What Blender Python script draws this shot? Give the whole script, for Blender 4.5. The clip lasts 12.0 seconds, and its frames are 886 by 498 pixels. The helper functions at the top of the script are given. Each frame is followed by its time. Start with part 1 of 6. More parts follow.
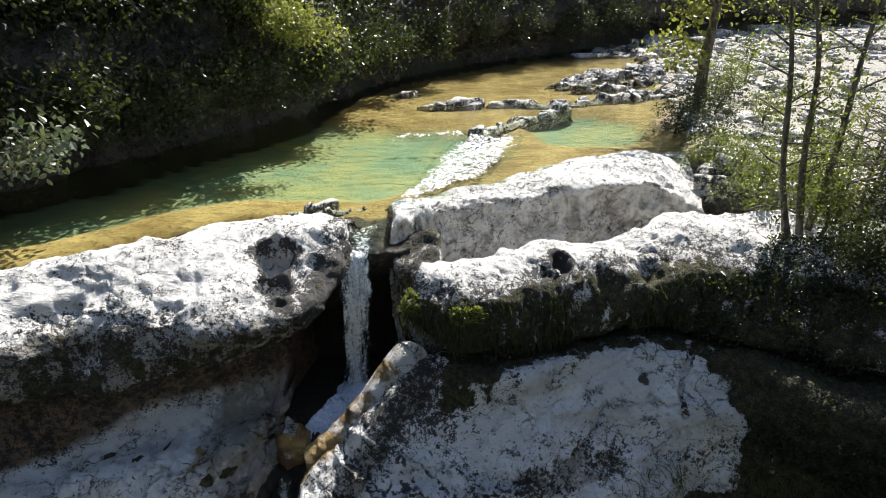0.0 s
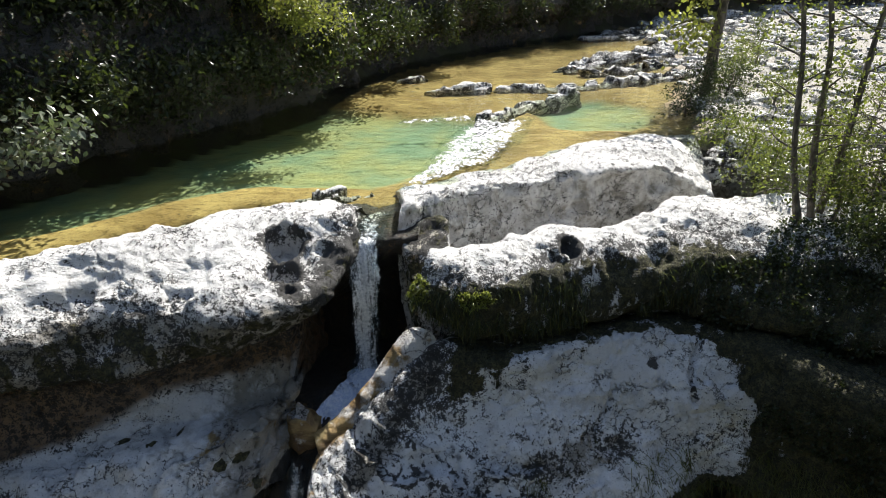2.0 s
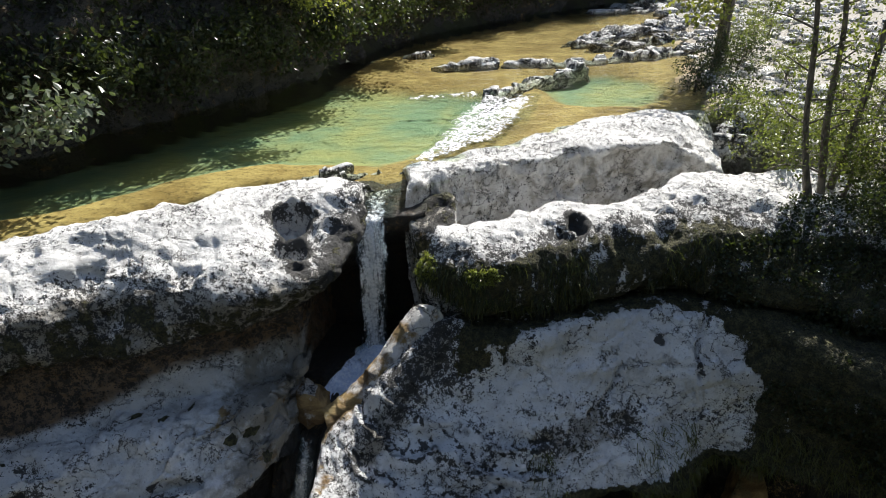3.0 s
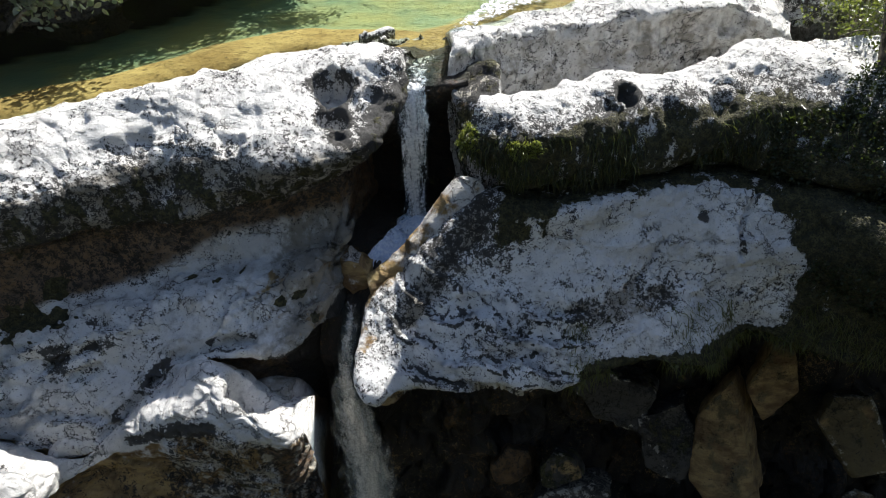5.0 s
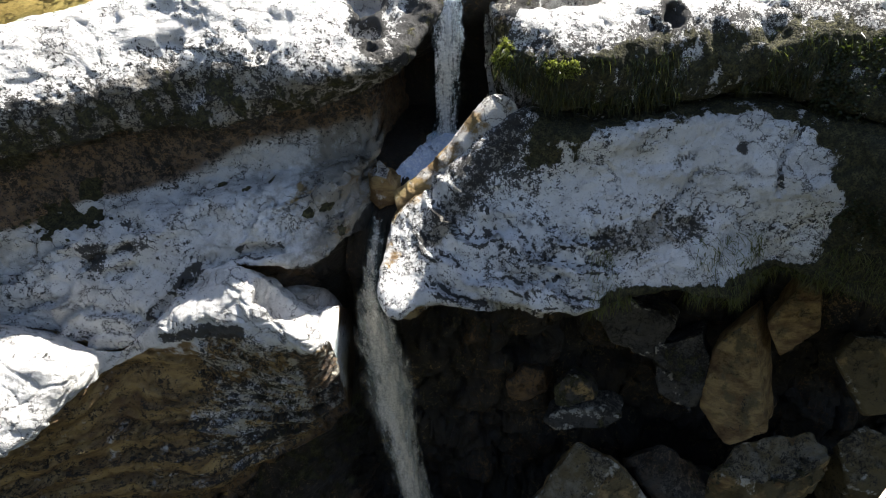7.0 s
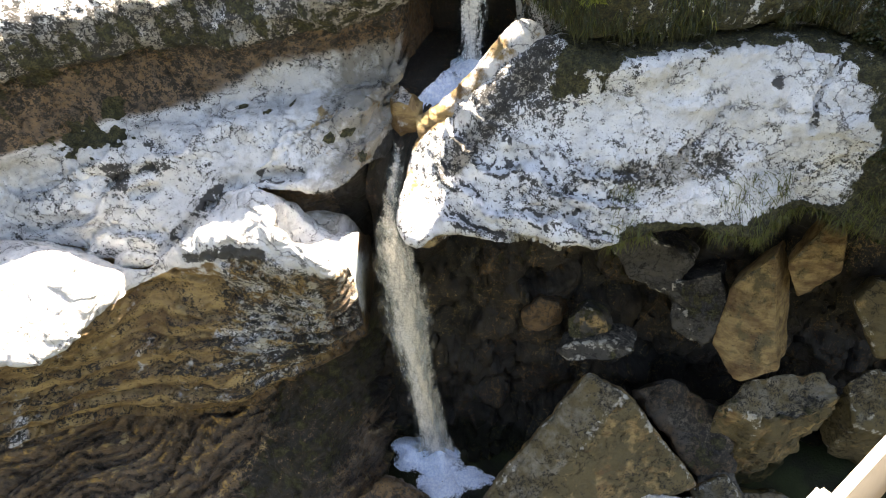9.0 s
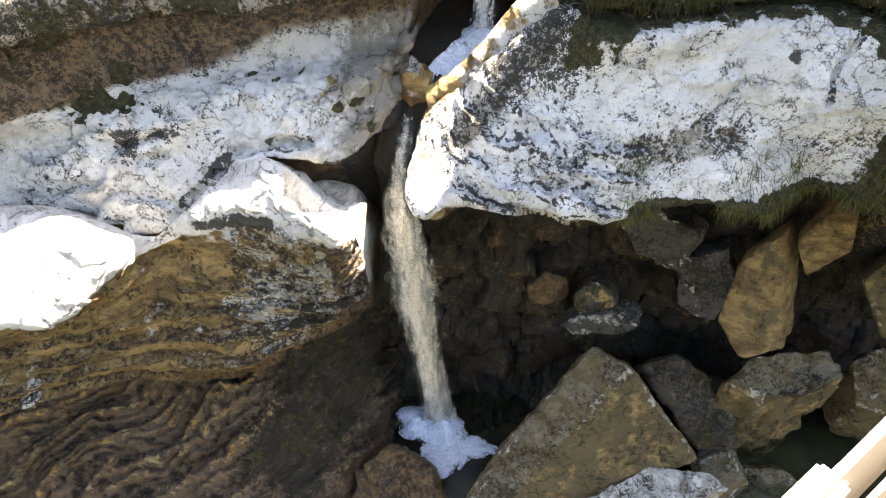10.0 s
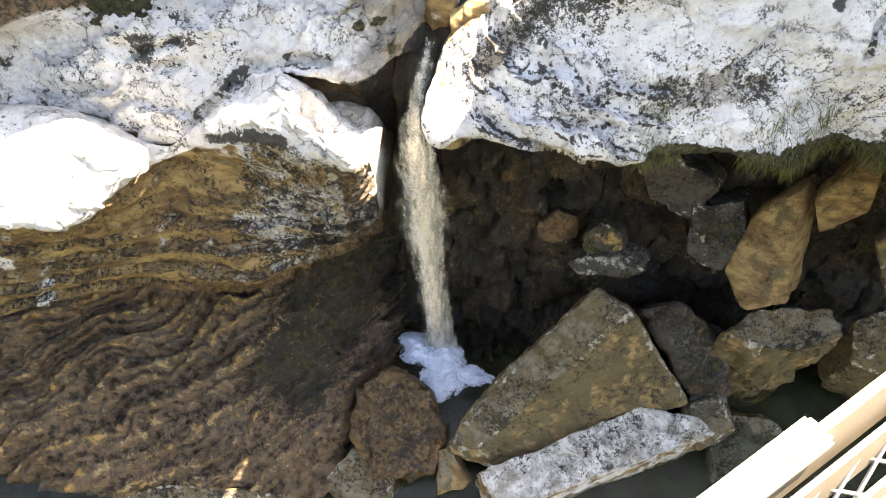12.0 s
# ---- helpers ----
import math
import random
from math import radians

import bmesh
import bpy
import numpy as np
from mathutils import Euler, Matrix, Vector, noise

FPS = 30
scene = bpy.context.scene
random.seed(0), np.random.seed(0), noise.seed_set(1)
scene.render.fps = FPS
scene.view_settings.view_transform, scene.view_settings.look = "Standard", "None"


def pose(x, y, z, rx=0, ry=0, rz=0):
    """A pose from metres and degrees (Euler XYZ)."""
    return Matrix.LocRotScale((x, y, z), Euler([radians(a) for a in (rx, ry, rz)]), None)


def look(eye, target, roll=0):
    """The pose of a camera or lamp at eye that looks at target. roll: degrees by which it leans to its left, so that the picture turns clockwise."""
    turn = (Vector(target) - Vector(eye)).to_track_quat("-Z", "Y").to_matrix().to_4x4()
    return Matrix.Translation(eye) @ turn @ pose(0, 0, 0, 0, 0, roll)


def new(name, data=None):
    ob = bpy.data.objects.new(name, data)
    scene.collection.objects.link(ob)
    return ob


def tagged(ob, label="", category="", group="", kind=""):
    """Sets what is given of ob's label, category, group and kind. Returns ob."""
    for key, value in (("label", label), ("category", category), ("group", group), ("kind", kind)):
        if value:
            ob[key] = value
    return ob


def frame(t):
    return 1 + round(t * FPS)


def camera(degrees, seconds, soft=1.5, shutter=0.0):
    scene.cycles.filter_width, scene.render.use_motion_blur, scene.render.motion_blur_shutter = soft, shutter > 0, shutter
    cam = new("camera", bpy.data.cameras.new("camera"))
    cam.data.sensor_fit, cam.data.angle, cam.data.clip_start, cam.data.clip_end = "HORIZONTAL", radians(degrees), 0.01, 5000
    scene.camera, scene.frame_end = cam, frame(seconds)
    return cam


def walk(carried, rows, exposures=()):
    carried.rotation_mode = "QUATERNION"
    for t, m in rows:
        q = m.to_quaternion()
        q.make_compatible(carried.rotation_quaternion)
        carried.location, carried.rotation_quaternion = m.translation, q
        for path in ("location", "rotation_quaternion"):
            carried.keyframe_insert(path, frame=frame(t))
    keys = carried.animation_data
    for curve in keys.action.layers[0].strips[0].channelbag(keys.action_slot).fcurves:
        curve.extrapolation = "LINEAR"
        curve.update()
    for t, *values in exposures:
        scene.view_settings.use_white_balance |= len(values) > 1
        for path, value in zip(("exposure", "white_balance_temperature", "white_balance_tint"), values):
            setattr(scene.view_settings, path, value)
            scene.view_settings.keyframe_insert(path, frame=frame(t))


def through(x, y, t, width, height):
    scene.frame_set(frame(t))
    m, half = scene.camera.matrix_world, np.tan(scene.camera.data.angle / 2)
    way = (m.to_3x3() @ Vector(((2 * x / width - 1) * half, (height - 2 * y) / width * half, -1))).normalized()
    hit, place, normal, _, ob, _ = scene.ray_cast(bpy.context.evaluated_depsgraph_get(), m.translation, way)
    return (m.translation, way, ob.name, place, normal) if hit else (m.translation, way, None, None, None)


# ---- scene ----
# ---- camera and its turn ----
cam = camera(70.26, 12.0, 1.0)
EYE = (0.0, 0.0, 3.0)
# seconds, heading, pitch, lean
TURNS = [
    (0.0, 0.00, -24.00, -0.00),
    (0.5, -0.03, -24.07, 0.12),
    (1.0, 0.25, -24.28, -0.28),
    (1.5, 0.43, -24.61, -0.65),
    (2.0, 0.84, -25.28, -0.78),
    (2.5, 1.25, -26.33, -0.68),
    (3.0, 1.60, -27.35, -1.21),
    (5.0, 6.53, -38.83, -2.85),
    (5.5, 7.48, -40.80, -2.45),
    (6.0, 8.68, -42.35, -2.73),
    (6.5, 9.46, -44.16, -2.40),
    (8.5, 12.63, -51.08, -3.26),
    (9.0, 13.39, -52.37, -3.00),
    (9.5, 13.91, -53.70, -2.78),
    (10.0, 14.76, -54.88, -3.10),
    (10.5, 15.70, -56.66, -3.53),
    (11.0, 15.99, -57.86, -3.16),
    (11.5, 16.13, -59.34, -2.26),
    (12.0, 16.94, -61.15, -0.80),
]
EXPOSURES = [(0.0, 1.0, 6600, 10), (2.0, 0.98, 6550, 10), (3.0, 0.85, 6500, 10), (5.0, 1.0, 6450, 10), (6.5, 1.15, 6500, 10),
             (8.5, 2.95, 7700, 12), (10.0, 3.5, 8400, 14), (12.0, 3.75, 8900, 15)]
walk(cam, [(t, pose(*EYE, 90 + pitch, 0, yaw) @ pose(0, 0, 0, 0, 0, lean)) for t, yaw, pitch, lean in TURNS], EXPOSURES)

# ---- world and sun ----
SUN_TURN, SUN_UP = 26.0, 48.0      # degrees clockwise from ahead, degrees above the horizon
world = bpy.data.worlds.new("world")
scene.world = world
world.use_nodes = True
wn = world.node_tree.nodes
sky = wn.new("ShaderNodeTexSky")
sky.sky_type, sky.sun_disc = "NISHITA", False
sky.sun_elevation, sky.sun_rotation = radians(SUN_UP), radians(SUN_TURN)
wn["Background"].inputs["Strength"].default_value = 0.080
world.node_tree.links.new(sky.outputs[0], wn["Background"].inputs["Color"])
sun = new("sun", bpy.data.lights.new("sun", "SUN"))
sun.data.energy, sun.data.angle, sun.data.color = 5.0, radians(0.5), (1.0, 0.96, 0.90)
toward = Vector((math.sin(radians(SUN_TURN)) * math.cos(radians(SUN_UP)),
                 math.cos(radians(SUN_TURN)) * math.cos(radians(SUN_UP)), math.sin(radians(SUN_UP))))
sun.matrix_world = look(toward * 60, (0, 0, 0))


# ---- noise ----
def lattice(i, seed):
    h = (i[..., 0] * 374761393 + i[..., 1] * 668265263 + i[..., 2] * 2147483647 + seed * 974634777) & 0xFFFFFFFF
    h = ((h ^ (h >> 13)) * 1274126177) & 0xFFFFFFFF
    h = ((h ^ (h >> 16)) * 2246822519) & 0xFFFFFFFF
    return ((h ^ (h >> 15)) & 0xFFFFFF) / 0x7FFFFF - 1.0


def value_noise(p, seed=0):
    base = np.floor(p).astype(np.int64)
    f = p - base
    f = f * f * f * (f * (f * 6 - 15) + 10)
    out = 0
    for dx in (0, 1):
        for dy in (0, 1):
            for dz in (0, 1):
                w = (f[..., 0] if dx else 1 - f[..., 0]) * (f[..., 1] if dy else 1 - f[..., 1]) * (f[..., 2] if dz else 1 - f[..., 2])
                out = out + w * lattice(base + np.array((dx, dy, dz)), seed)
    return out


def fbm(p, freq=1.0, octaves=4, seed=0, gain=0.5):
    out, amp, total = 0, 1.0, 0
    for k in range(octaves):
        out = out + amp * value_noise(p * freq + k * 17.3, seed + k)
        total += amp
        freq, amp = freq * 2.03, amp * gain
    return out / total


def ridged(p, freq=1.0, octaves=3, seed=0):
    out, amp, total = 0, 1.0, 0
    for k in range(octaves):
        out = out + amp * (1 - np.abs(value_noise(p * freq + k * 11.7, seed + k)) * 2)
        total += amp
        freq, amp = freq * 2.1, amp * 0.5
    return out / total


def cells(p, freq=1.0, seed=0):
    """Distance to the nearest and the second nearest of scattered points, and the nearest one's random number."""
    q = p * freq
    base = np.floor(q).astype(np.int64)
    d1 = np.full(q.shape[:-1], 9.0)
    d2 = d1.copy()
    ident = np.zeros(q.shape[:-1])
    for dx in (-1, 0, 1):
        for dy in (-1, 0, 1):
            for dz in (-1, 0, 1):
                c = base + np.array((dx, dy, dz))
                s = c + 0.5 + 0.45 * np.stack([lattice(c, seed + k) for k in range(3)], -1)
                d = np.linalg.norm(q - s, axis=-1)
                near = d < d1
                d2 = np.where(near, d1, np.minimum(d2, d))
                ident = np.where(near, lattice(c, seed + 7), ident)
                d1 = np.where(near, d, d1)
    return d1, d2, ident


def step(a, b, x):
    t = np.clip((x - a) / (b - a), 0, 1)
    return t * t * (3 - 2 * t)


# ---- building helpers ----
def spline(points, n, even=True, hidden=0):
    """n points on a smooth curve through the given ones, few of them on the last hidden spans."""
    p = np.asarray(points, float)
    m = len(p)
    if even:
        seg = np.linalg.norm(np.diff(p, axis=0).reshape(m - 1, -1), axis=1)
        if hidden:
            seg[-hidden:] *= 0.12
        knots = np.concatenate([[0], np.cumsum(seg + 1e-6)])
        t = np.interp(np.linspace(0, knots[-1], n), knots, np.arange(m))
    else:
        t = np.linspace(0, m - 1, n)
    i = np.clip(t.astype(int), 0, m - 2)
    f = (t - i).reshape((-1,) + (1,) * (p.ndim - 1))
    a, b, c, d = p[np.maximum(i - 1, 0)], p[i], p[i + 1], p[np.minimum(i + 2, m - 1)]
    return 0.5 * (2 * b + (c - a) * f + (2 * a - 5 * b + 4 * c - d) * f * f + (3 * b - a - 3 * c + d) * f ** 3), t


def normals(g):
    du, dv = np.gradient(g, axis=1), np.gradient(g, axis=0)
    n = np.cross(dv, du)
    return n / (np.linalg.norm(n, axis=-1, keepdims=True) + 1e-9)


def mesh_of(name, verts, faces, material, smooth=True, masks=None):
    me = bpy.data.meshes.new(name)
    verts, faces = np.asarray(verts, np.float32), np.asarray(faces, np.int32)
    k = faces.shape[1]
    me.vertices.add(len(verts))
    me.vertices.foreach_set("co", verts.ravel())
    me.loops.add(faces.size)
    me.loops.foreach_set("vertex_index", faces.ravel())
    me.polygons.add(len(faces))
    me.polygons.foreach_set("loop_start", np.arange(0, faces.size, k, dtype=np.int32))
    me.polygons.foreach_set("use_smooth", np.full(len(faces), smooth))
    for key, values in (masks or {}).items():
        me.attributes.new(key, "FLOAT", "POINT").data.foreach_set("value", np.asarray(values, np.float32).ravel())
    me.update(calc_edges=True)
    me.validate()
    me.materials.append(material)
    return me


def grid_faces(rows, cols):
    i = np.arange((rows - 1) * cols).reshape(rows - 1, cols)[:, :-1].ravel()
    return np.stack([i, i + 1, i + cols + 1, i + cols], 1)


def part(name, bm, material, parent, label=""):
    """One mesh object under a thing or a part."""
    me = bpy.data.meshes.new(name)
    bm.to_mesh(me)
    bm.free()
    me.materials.append(material)
    ob = new(name, me)
    ob.parent = parent
    return tagged(ob, label)


def mesh_part(name, me, parent, label=""):
    ob = new(name, me)
    ob.parent = parent
    return tagged(ob, label)


def thing(name, at, label, category, group="", kind=""):
    ob = new(name)
    ob.location = at
    ob.empty_display_size = 0.1
    return tagged(ob, label, category, group, kind)


# ---- materials ----
class Nodes:
    """A node material, built line by line."""

    def __init__(self, name):
        self.mat = bpy.data.materials.new(name)
        self.mat.use_nodes = True
        self.tree = self.mat.node_tree
        self.shader = self.tree.nodes["Principled BSDF"]
        self.out = self.tree.nodes["Material Output"]
        self.place = self.tree.nodes.new("ShaderNodeNewGeometry").outputs["Position"]

    def put(self, socket, value):
        if isinstance(value, bpy.types.NodeSocket):
            self.tree.links.new(value, socket)
        else:
            socket.default_value = (*value, 1.0) if isinstance(value, tuple) and len(value) == 3 and socket.type == "RGBA" else value

    def node(self, kind, **inputs):
        n = self.tree.nodes.new("ShaderNode" + kind)
        for key, value in inputs.items():
            self.put(n.inputs[key.replace("_", " ")], value)
        return n

    def math(self, op, a, b=0.0, clamp=False):
        n = self.tree.nodes.new("ShaderNodeMath")
        n.operation, n.use_clamp = op, clamp
        self.put(n.inputs[0], a)
        self.put(n.inputs[1], b)
        return n.outputs[0]

    def stretch(self, x, y, z, turn=0.0):
        n = self.tree.nodes.new("ShaderNodeMapping")
        self.put(n.inputs["Vector"], self.place)
        n.inputs["Scale"].default_value = (x, y, z)
        n.inputs["Rotation"].default_value = (turn * 0.6, turn, turn)
        return n.outputs[0]

    def noise(self, scale, detail=5.0, rough=0.55, vector=None, distort=0.0):
        n = self.node("TexNoise", Scale=scale, Detail=detail, Roughness=rough, Distortion=distort)
        self.put(n.inputs["Vector"], self.place if vector is None else vector)
        return n.outputs["Fac"]

    def span(self, value, a, b, lo=0.0, hi=1.0):
        n = self.node("MapRange")
        n.interpolation_type = "SMOOTHSTEP"
        for key, v in (("Value", value), ("From Min", a), ("From Max", b), ("To Min", lo), ("To Max", hi)):
            self.put(n.inputs[key], v)
        return n.outputs["Result"]

    def mix(self, fac, a, b):
        n = self.tree.nodes.new("ShaderNodeMix")
        n.data_type = "RGBA"
        self.put(n.inputs[0], fac)
        self.put(n.inputs[6], a)
        self.put(n.inputs[7], b)
        return n.outputs[2]

    def mask(self, name):
        n = self.tree.nodes.new("ShaderNodeAttribute")
        n.attribute_name = name
        return n.outputs["Fac"]

    def bump(self, height, strength=0.5, distance=0.02, under=None):
        n = self.node("Bump", Strength=strength, Distance=distance, Height=height)
        if under is not None:
            self.put(n.inputs["Normal"], under)
        return n.outputs[0]

    def finish(self, colour, rough=0.8, bump=None, **more):
        self.put(self.shader.inputs["Base Color"], colour)
        self.put(self.shader.inputs["Roughness"], rough)
        if bump is not None:
            self.put(self.shader.inputs["Normal"], bump)
        for key, value in more.items():
            self.put(self.shader.inputs[key.replace("_", " ")], value)
        return self.mat


def limestone(name, pale=(0.74, 0.73, 0.70), spots=0.0, wet=0.0):
    """Weathered limestone. Masks: black lichen crust, damp (wet rock) and grime, each also carrying painted shade;
    moss; ochre (iron and algae stains).
    """
    m = Nodes(name)
    coarse, fine, grain = m.noise(1.3, 4), m.noise(9.0, 6, 0.65), m.noise(60.0, 4, 0.7)
    colour = m.mix(m.span(coarse, 0.3, 0.7), pale, tuple(c * 0.80 for c in pale))
    colour = m.mix(m.span(fine, 0.52, 0.78, 0.0, 0.7), colour, tuple(c * 0.42 for c in pale))
    grime = m.span(m.math("ADD", m.mask("grime"), m.math("MULTIPLY", m.math("SUBTRACT", m.noise(5.0, 6, 0.65), 0.5), 1.3)), 0.3, 0.7)
    colour = m.mix(m.math("MULTIPLY", grime, 0.9), colour, m.mix(fine, (0.30, 0.27, 0.21), (0.17, 0.155, 0.125)))
    colour = m.mix(m.span(grain, 0.56, 0.70, 0.0, 0.5), colour, tuple(c * 0.34 for c in pale))
    # grey weathering in blotches, and hairline cracks
    blotch = m.span(m.noise(3.4, 9, 0.72), 0.50, 0.60, 0.0, 0.38)
    colour = m.mix(blotch, colour, tuple(c * 0.50 for c in pale))
    bent = m.tree.nodes.new("ShaderNodeVectorMath")
    bent.operation = "ADD"
    wobble = m.node("TexNoise", Scale=2.6, Detail=6.0, Roughness=0.65)
    m.put(wobble.inputs["Vector"], m.place)
    m.put(bent.inputs[0], m.stretch(1.0, 1.0, 1.9, 0.35))
    m.put(bent.inputs[1], wobble.outputs["Color"])
    net = m.node("TexVoronoi", Scale=2.7)
    net.feature = "DISTANCE_TO_EDGE"
    m.put(net.inputs["Vector"], bent.outputs[0])
    cracked = m.math("MULTIPLY", m.span(net.outputs["Distance"], 0.035, 0.008), m.span(m.noise(1.7, 4), 0.46, 0.58))
    colour = m.mix(m.math("MULTIPLY", cracked, 0.85), colour, tuple(c * 0.10 for c in pale))
    # ochre stains
    ochre = m.span(m.math("ADD", m.mask("ochre"), m.math("MULTIPLY", m.math("SUBTRACT", m.noise(3.2, 6, 0.65), 0.5), 1.5)), 0.42, 0.62)
    streak = m.noise(1.0, 7, 0.65, m.stretch(2.4, 2.4, 7))
    colour = m.mix(ochre, colour, m.mix(m.span(streak, 0.35, 0.65), (0.40, 0.28, 0.12), (0.15, 0.09, 0.04)))
    # wet brown rock, and the shade painted in by the same mask
    damp = m.span(m.math("ADD", m.mask("damp"), m.math("MULTIPLY", m.math("SUBTRACT", coarse, 0.5), 0.8)), 0.35, 0.7)
    colour = m.mix(m.math("MULTIPLY", damp, 0.93), colour, m.mix(m.span(fine, 0.35, 0.65), (0.19, 0.11, 0.045), (0.06, 0.035, 0.016)))
    # strata: crests brightened and grooves darkened, so colour stands in for light on ribs
    ribbed = m.math("MULTIPLY", damp, m.mask("ribbed"))
    ribs = m.math("ADD", m.math("MULTIPLY", m.mask("rib"), 0.17), m.math("ADD", 0.125, m.math("MULTIPLY", m.noise(6.0, 9, 0.72), 0.6)))
    colour = m.mix(m.math("MULTIPLY", ribbed, m.span(ribs, 0.53, 0.60)), colour, m.mix(m.span(coarse, 0.4, 0.6), (0.50, 0.31, 0.10), (0.48, 0.37, 0.20)))
    colour = m.mix(m.math("MULTIPLY", ribbed, m.span(ribs, 0.47, 0.40)), colour, (0.024, 0.016, 0.009))
    # black lichen crusts, and the shade painted in by the same mask
    crust = m.math("ADD", m.noise(18.0, 8, 0.72), m.math("MULTIPLY", m.math("SUBTRACT", m.noise(60.0, 5, 0.6), 0.5), 0.7))
    crust = m.math("ADD", crust, m.math("MULTIPLY", m.math("SUBTRACT", m.noise(2.2, 5, 0.65), 0.5), 0.55))
    # dark streaks where water seeps down
    seep = m.noise(1.0, 6, 0.65, m.stretch(7, 7, 1.1))
    crust = m.math("ADD", crust, m.math("MULTIPLY", m.math("SUBTRACT", seep, 0.5), 0.3))
    lichen = m.span(m.math("ADD", crust, m.math("MULTIPLY", m.mask("lichen"), 0.42)), 0.69, 0.73)
    colour = m.mix(m.math("MULTIPLY", lichen, 0.93), colour, m.mix(grain, (0.008, 0.008, 0.007), (0.035, 0.032, 0.027)))
    # moss
    cover = m.math("ADD", m.mask("moss"), m.math("MULTIPLY", m.math("SUBTRACT", m.noise(4.2, 8, 0.7), 0.5), 1.3))
    cover = m.math("ADD", cover, m.math("MULTIPLY", m.math("SUBTRACT", seep, 0.5), 1.1))
    moss = m.span(cover, 0.46, 0.56)
    green = m.mix(m.span(m.noise(14.0, 4), 0.35, 0.65), (0.035, 0.036, 0.014), (0.115, 0.108, 0.045))
    green = m.mix(m.span(m.noise(50.0, 3), 0.4, 0.7), green, (0.02, 0.019, 0.01))
    colour = m.mix(moss, colour, green)
    # pale worn crust along broken edges
    worn = m.span(m.math("ADD", m.mask("worn"), m.math("MULTIPLY", m.math("SUBTRACT", m.noise(7.0, 8, 0.75), 0.5), 2.6)), 0.52, 0.72)
    colour = m.mix(worn, colour, m.mix(fine, (0.58, 0.55, 0.47), (0.36, 0.33, 0.26)))
    rough = m.span(damp, 0.0, 1.0, 0.9, 0.42)
    height = m.math("ADD", m.math("MULTIPLY", fine, 1.0), m.math("MULTIPLY", grain, 0.35))
    height = m.math("SUBTRACT", height, m.math("MULTIPLY", cracked, 1.2))
    height = m.math("ADD", height, m.math("MULTIPLY", ribbed, m.math("MULTIPLY", ribs, 3.0)))
    height = m.math("ADD", height, m.math("MULTIPLY", moss, m.noise(45.0, 3)))
    return m.finish(colour, rough, m.bump(height, 1.0, 0.06))


def bark():
    m = Nodes("bark")
    n = m.noise(6.0, 6, 0.6, m.stretch(4, 4, 1))
    colour = m.mix(m.span(n, 0.35, 0.65), (0.20, 0.175, 0.14), (0.06, 0.05, 0.04))
    return m.finish(colour, 0.9, m.bump(n, 0.8, 0.02))


def leaf(name, one, two, through):
    """Leaves: a gloss, and light that shines through."""
    m = Nodes(name)
    isle = m.tree.nodes.new("ShaderNodeNewGeometry").outputs["Random Per Island"]
    colour = m.mix(isle, one, two)
    m.finish(colour, 0.33)
    glow = m.node("BsdfTranslucent", Color=m.mix(isle, through, tuple(c * 0.6 for c in through)))
    both = m.node("MixShader", Fac=0.42)
    m.put(both.inputs[1], m.shader.outputs[0])
    m.put(both.inputs[2], glow.outputs[0])
    m.tree.links.new(both.outputs[0], m.out.inputs[0])
    return m.mat


LIMESTONE = limestone("limestone", (0.80, 0.79, 0.76))
BLEACHED = limestone("bleached_limestone", (0.86, 0.86, 0.85))
# brown gorge stone, darkened further to carry some of the gorge's shade
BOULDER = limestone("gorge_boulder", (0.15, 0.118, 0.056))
# darkest limestone copy: shade of bank and hollow put into its colour
DARK_STONE = limestone("shade_toned_stone", (0.085, 0.08, 0.07))
BARK = bark()
# darkest leaf tone: the shade of the banks is put into it
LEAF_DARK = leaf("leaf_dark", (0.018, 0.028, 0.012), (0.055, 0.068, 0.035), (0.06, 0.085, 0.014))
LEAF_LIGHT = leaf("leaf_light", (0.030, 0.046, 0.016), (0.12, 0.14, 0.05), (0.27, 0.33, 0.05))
# brightest leaf tone, which also gives the bough its sunlit look
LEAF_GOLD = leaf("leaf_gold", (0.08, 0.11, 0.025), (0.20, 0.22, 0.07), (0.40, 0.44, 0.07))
LEAF_GREY = leaf("leaf_grey", (0.10, 0.13, 0.085), (0.30, 0.33, 0.25), (0.10, 0.14, 0.04))
# brighter grass copy: sunlight on the tufts is put into the colour
LIT_GRASS = leaf("lit_grass", (0.14, 0.17, 0.03), (0.30, 0.33, 0.07), (0.42, 0.48, 0.07))
GRASS = leaf("grass", (0.07, 0.09, 0.025), (0.15, 0.14, 0.05), (0.22, 0.26, 0.05))


